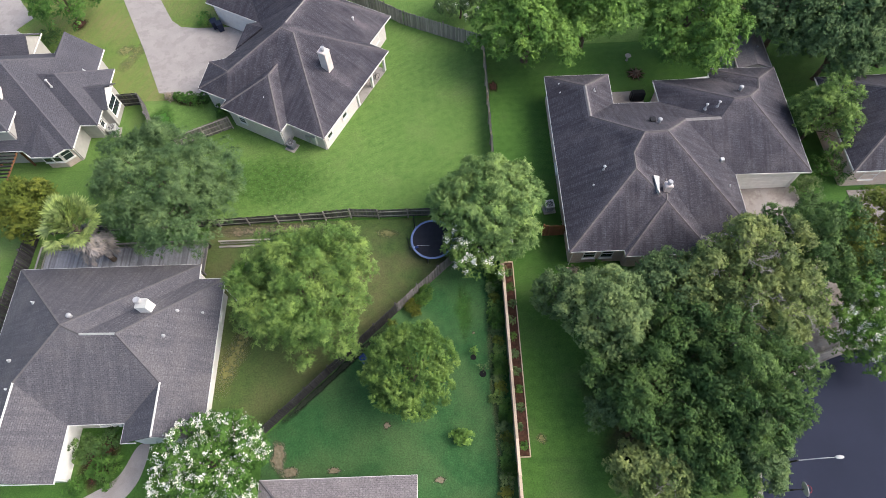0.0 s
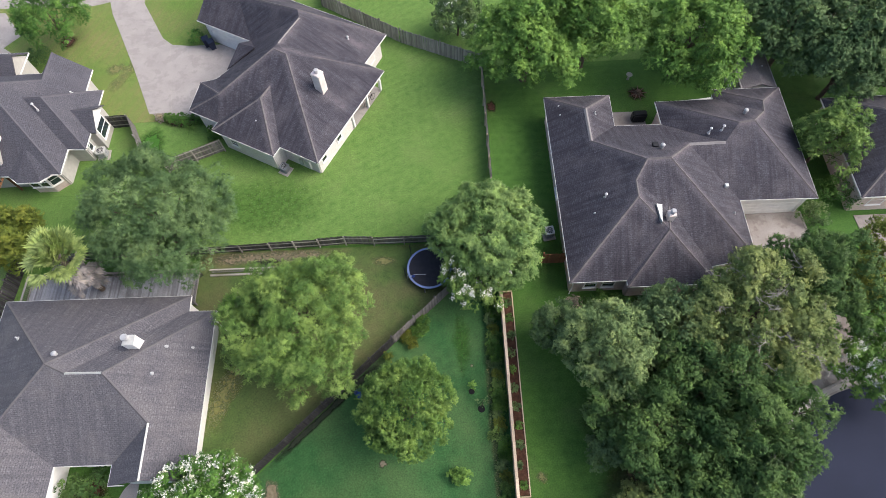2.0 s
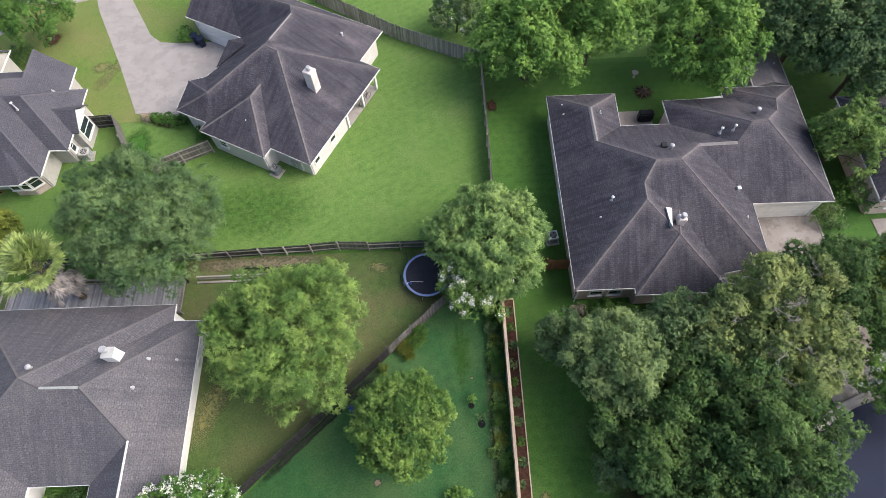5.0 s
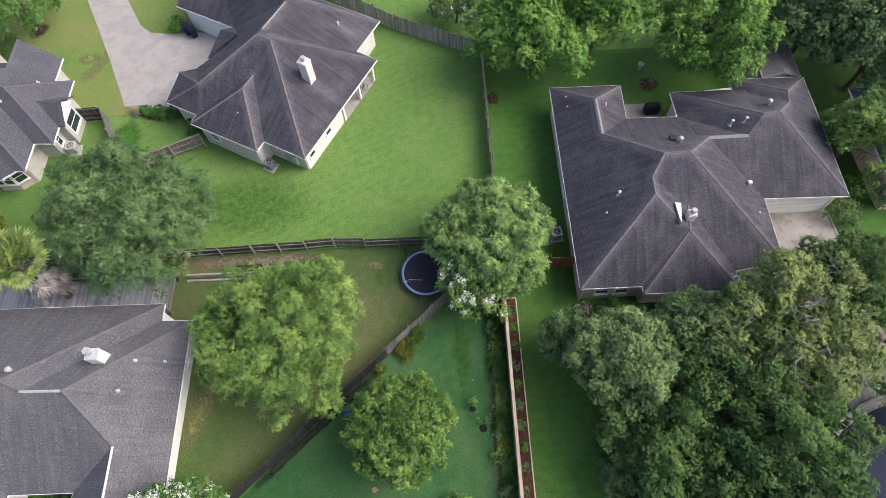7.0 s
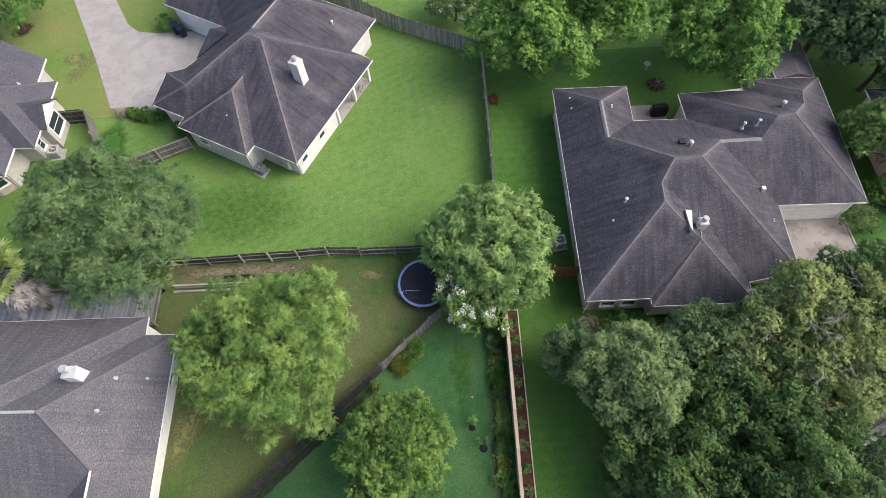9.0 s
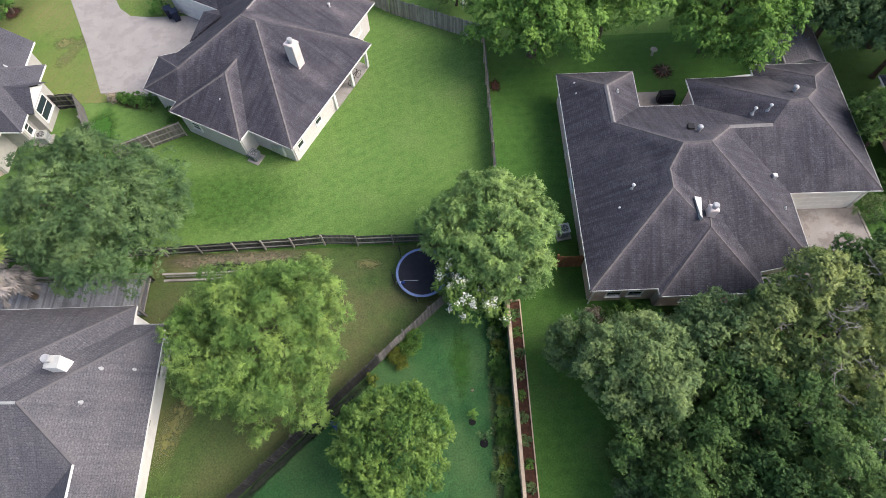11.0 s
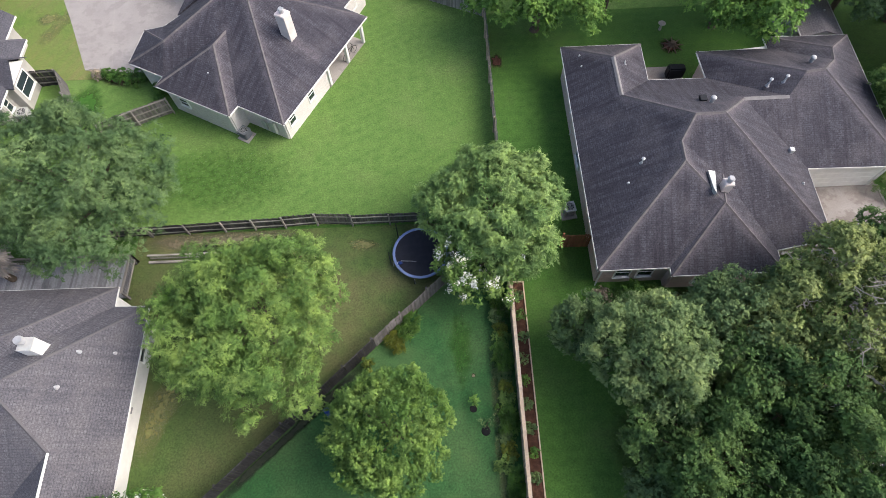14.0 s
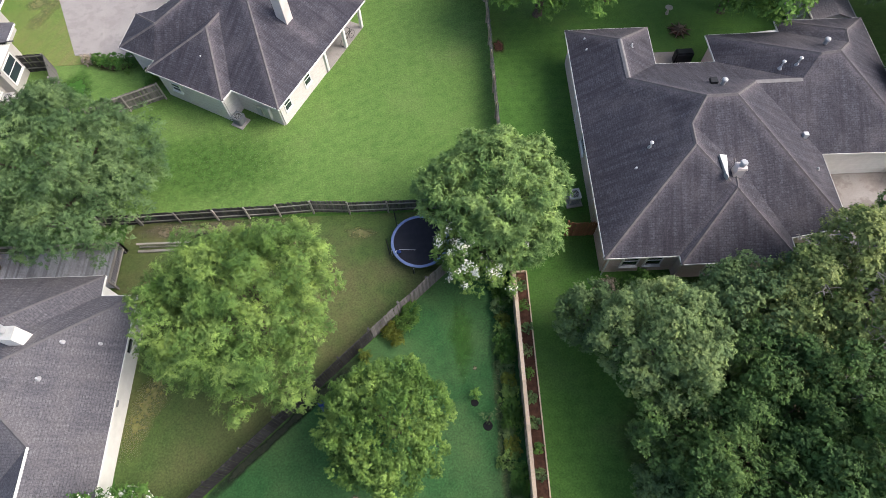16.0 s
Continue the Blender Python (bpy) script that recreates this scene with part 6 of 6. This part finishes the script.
tree("small_tree", 12.2, 0.0, 2.8, 2.3, 2.0, LF_YOAK, "thin yellowish tree with bare twigs", seed=26, lumps=24, lump=0.7, leaves=23991, ll=0.165, style="bush", trunk=0.12, bare=8)
tree("yaupon_tree", 15.6, 1.6, 3.4, 2.8, 2.6, LF_DARK, "dark bushy tree near the street lamp", seed=27, lumps=28, lump=1.04, leaves=47982, ll=0.165, style="bush", trunk=0.18)
tree("yaupon_tree", 18.3, 1.6, 3.6, 2.2, 2.4, LF_GREY, "green tree beside the kerb", seed=28, lumps=20, lump=0.92, leaves=31987, ll=0.165, style="bush", trunk=0.16)
tree("crape_myrtle", 30.0, 9.6, 3.0, 3.1, 2.3, LF_BRIGHT, "crape myrtle with white blossom beside the street", seed=29, lumps=35, lump=0.75, leaves=31987, ll=0.151, style="bush", trunk=0.1, flowers=230)
tree("crape_myrtle", -16.9, 1.5, 3.2, 3.7, 1.9, LF_SHRUB, "crape myrtle covered in white blossom by the gable", seed=30, lumps=44, lump=0.75, leaves=39985, ll=0.151, style="bush", trunk=0.12, flowers=420)
tree("pecan_tree", 7.9, 39.2, 4.9, 4.6, 3.6, LF_BRIGHT, "tall pecan tree with bright green clustered leaves", seed=31, lumps=41, lump=1.13, leaves=40508, ll=0.246, lw=0.45, trunk=0.3)
tree("pecan_tree", 13.6, 40.6, 5.6, 3.8, 3.6, LF_BRIGHT, "bright green pecan beyond the dark roof", seed=32, lumps=31, lump=1.13, leaves=31159, ll=0.246, lw=0.45, trunk=0.28)
tree("pecan_tree", 22.2, 38.7, 5.1, 4.7, 3.8, LF_BRIGHT, "bright green pecan beside the garden shed", seed=33, lumps=38, lump=1.13, leaves=38950, ll=0.246, lw=0.45, trunk=0.3)
tree("oak_tree", 31.4, 39.0, 5.2, 3.4, 3.4, LF_OAK, "grey-green oak behind the shed", seed=34, lumps=44, lump=0.95, leaves=47982, ll=0.193, style="bush", trunk=0.25)
tree("oak_tree", 36.2, 38.6, 5.6, 4.6, 3.8, LF_OAK, "large grey-green oak at the garden end", seed=35, lumps=52, lump=1.05, leaves=53314, ll=0.207, style="bush", trunk=0.3)
tree("oak_tree", 35.3, 35.2, 4.4, 2.8, 2.8, LF_OAK, "oak beside the neighbouring roof", seed=36, lumps=33, lump=0.9, leaves=34652, ll=0.193, style="bush", trunk=0.2)
tree("oak_tree", 42.0, 36.5, 5.4, 4.2, 3.6, LF_OAK, "dark oak at the edge of the gardens", seed=37, lumps=40, lump=1.0, leaves=37318, ll=0.207, style="bush", trunk=0.25)
tree("crepe_shrub_tree", 1.8, 45.5, 2.5, 2.6, 2.0, LF_GREY, "pale flowering crape myrtle behind the back fence", seed=38, lumps=26, lump=0.7, leaves=23991, ll=0.138, style="bush", trunk=0.1, flowers=40, category="tree")
tree("young_tree", -38.8, 47.1, 3.2, 3.5, 2.0, LF_SHRUB, "young street tree in a mulch ring", seed=39, lumps=24, lump=0.86, leaves=18696, ll=0.188, lw=0.45, trunk=0.13)
tree("pear_tree", 32.0, 28.2, 3.4, 2.1, 2.8, LF_ASH, "slender tree between two roofs", seed=40, lumps=22, lump=0.81, leaves=18696, ll=0.202, lw=0.4, trunk=0.15)
tree("oak_tree", -35.6, 22.4, 2.8, 2.4, 2.2, LF_OLIVE, "olive-yellow tree at the fence", seed=41, lumps=29, lump=0.8, leaves=29321, ll=0.165, style="bush", trunk=0.15)
tree("small_tree", 29.4, 43.3, 4.6, 2.6, 3.0, LF_OAK, "grey-green tree by the far brick house", seed=42, lumps=29, lump=0.9, leaves=26657, ll=0.193, style="bush", trunk=0.18)


# ---- palms ----
def palm(x, y, h, label):
    rs = np.random.RandomState(7)
    e = thing("palm_tree", x, y, 0, 0, label, "palm tree")
    bm = bmesh.new()
    for i in range(14):
        z0, z1 = h * i / 14, h * (i + 1) / 14
        tube(bm, (0, 0, z0 - 0.02), (0, 0, z1), 0.24, 0.2, 10)
    part("trunk", bm, M_BARK, e)
    P, Nn, A, L, W = fan_leaves(rs, 46, (0, 0, h), 2.35, 0.3, (-0.2, 1.5), 22, 0.06)
    P, Nn, A, L, W = (np.concatenate(a) for a in zip((P, Nn, A, L, W), fan_leaves(rs, 18, (0, 0, h), 1.35, 0.2, (0.5, 1.5), 18, 0.05)))
    obj("green_fronds", leaf_mesh("green_fronds", P, Nn, A, L, W, 0.02), LF_PALM, e, "green fan fronds")
    rows = [fan_leaves(rs, 20, (0, 0, h - dz), 2.0, 1.2, (-1.3, -0.4), 12, 0.03) for dz in (0.4, 1.2, 2.0, 2.8)]
    P, Nn, A, L, W = (np.concatenate(a) for a in zip(*rows))
    obj("dead_fronds", leaf_mesh("dead_fronds", P, Nn, A, L, W, 0.02), LF_FROND, e, "hanging grey-brown dead fronds")
    return e


palm(-28.5, 18.6, 6.3, "fan palm with a skirt of dead fronds")


def palmetto(x, y, r, label, seed=3):
    rs = np.random.RandomState(seed)
    e = thing("palmetto", x, y, 0, 0, label, "palmetto")
    P, Nn, A, L, W = fan_leaves(rs, 26, (0, 0, 0.5), r, 0.25, (0.1, 1.3), 11, 0.03)
    P[:, 2] = np.maximum(P[:, 2], 0.15)
    obj("fronds", leaf_mesh("fronds", P, Nn, A, L, W, 0.02), LF_BRIGHT, e)
    bm = bmesh.new()
    tube(bm, (0, 0, -0.03), (0, 0, 0.6), 0.18, 0.14, 8)
    part("stem", bm, M_BARK, e)
    fp = rs.normal(size=(90, 3)) * (0.12, 0.12, 0.25) + (0.2, 0.5, 2.0)
    FL = rs.uniform(0.1, 0.2, 90)
    obj("flower_spike", leaf_mesh("flower_spike", fp, unit(rs.normal(size=fp.shape)), unit(rs.normal(size=fp.shape) + (0, 0, 1)), FL, FL * 0.7), LF_DEAD, e)["kind"] = "stuff"
    return e


palmetto(-16.6, 16.3, 1.9, "yucca with upright fronds and pale flower spikes")
palmetto(-15.9, 15.0, 1.4, "green yucca beside the ash tree", 5)

# ---- shrubs ----
for i, (x, y, r, hh) in enumerate(((-26.0, 36.05, 0.5, 0.7), (-25.0, 35.8, 0.65, 0.8), (-23.9, 35.55, 0.7, 0.8), (-22.6, 35.9, 0.75, 1.2), (-21.6, 34.0, 0.6, 0.8))):
    shrub("shrub", x, y, r, hh, LF_SHRUB, "clipped green shrub in a bed at the driveway", 70 + i, 900, group="driveway shrubs")
shrub("shrub", -27.0, 36.2, 0.5, 0.6, LF_DEAD, "dry brown shrub at the driveway end", 76, 400)
shrub("shrub", -24.9, 46.1, 0.8, 1.3, LF_SHRUB, "green shrub beside the garage bins", 77, 1000)
shrub("shrub", -40.8, 44.4, 1.3, 1.3, LF_DARK, "dark green shrub before the slate-roofed house", 78, 1800)
shrub("shrub", 30.5, 22.7, 1.0, 1.4, LF_GREY, "pale grey-green shrub at the garage corner", 79, 1500)
shrub("shrub", 32.7, 24.3, 1.5, 2.0, LF_SHRUB, "round green shrub between the houses", 80, 2400)
shrub("shrub", 24.2, 22.4, 0.5, 0.9, LF_DARK, "small dark shrub at the garage", 81, 600)
shrub("shrub", -26.9, 3.2, 1.0, 1.4, LF_DARK, "dark shrub in the entrance court", 82, 1600)
shrub("shrub", -25.6, 3.8, 1.0, 1.3, LF_DARK, "dense dark shrub by the entrance", 83, 1600)
shrub("fern", -25.3, 1.9, 1.0, 0.9, LF_SHRUB, "bright green fern in the entrance court", 84, 900, 0.4, 0.2)
shrub("shrub", -27.3, 0.9, 0.7, 0.5, LF_SHRUB, "low shrub beside the entrance path", 85, 700)
shrub("shrub", 11.6, 15.6, 0.8, 1.2, LF_SHRUB, "bright green shrub under the front window", 86, 1200)
shrub("shrub", 13.0, 15.2, 0.7, 1.5, LF_SHRUB, "tall green plant beside the front wall", 87, 1000, 0.3, 0.3)
shrub("shrub", 9.6, 15.5, 0.8, 0.7, LF_DEAD, "reddish brown low shrub at the house corner", 88, 800)
shrub("shrub", 10.6, 15.4, 0.7, 0.8, LF_DARK, "dark low shrub at the house front", 89, 800)
shrub("sapling", 0.1, 3.2, 0.62, 0.9, LF_BRIGHT, "bright yellow-green sapling on the lawn", 90, 700, 0.22)
shrub("tall_grass", -2.6, 14.2, 0.7, 0.8, LF_SHRUB, "clump of strappy garden plants", 91, 500, 0.5, 0.1)
shrub("tall_grass", -3.4, 13.3, 0.6, 0.5, LF_OLIVE, "dry grassy clump beside the fence", 92, 500, 0.4, 0.12)
shrub("shrub", -5.0, 12.0, 0.35, 0.7, LF_OLIVE, "small reddish shrub by the angled fence", 93, 300)
for i in range(30):
    y = 16.8 - i * 0.72
    rs = random.Random(200 + i)
    strap = i % 5 == 2
    shrub("hedge_plant", 3.22 + rs.uniform(-0.28, 0.18), y, rs.uniform(0.38, 0.56), rs.uniform(0.3, 0.65), (LF_ASH, LF_GREY, LF_SHRUB, LF_OLIVE, LF_SHRUB)[(i * 7) % 5], "leafy border plant along the new fence", 120 + i, 520, 0.5 if strap else 0.17, 0.1 if strap else 0.45, group="fence border plants")
for i in range(11):
    y = 16.0 - i * 1.35
    rs = random.Random(300 + i)
    shrub("bed_plant", 4.4 + rs.uniform(-0.12, 0.12), y, rs.uniform(0.22, 0.4), rs.uniform(0.3, 0.6), (LF_GREY, LF_SHRUB, LF_GREY)[i % 3], "young plant in the mulched bed", 150 + i, 160, 0.17, 0.5, group="bed plants", z=0.1)
for i, (x, y) in enumerate(((1.2, 9.15), (1.85, 7.85))):
    ring_ = thing("tree_ring", x, y, 0, 0, "black mulch ring round a young sapling", "mulch ring", "sapling rings")
    bm = bmesh.new()
    tube(bm, (0, 0, 0), (0, 0, 0.06), 0.3 if i else 0.24, 0.2, 18)
    part("mulch", bm, M_BLACKMULCH, ring_)
    shrub("sapling", x + 0.05, y + 0.38, 0.28 if i == 0 else 0.4, 0.9, LF_BRIGHT if i == 0 else LF_GREY, "thin staked sapling on the lawn", 170 + i, 150 if i == 0 else 90, 0.14)
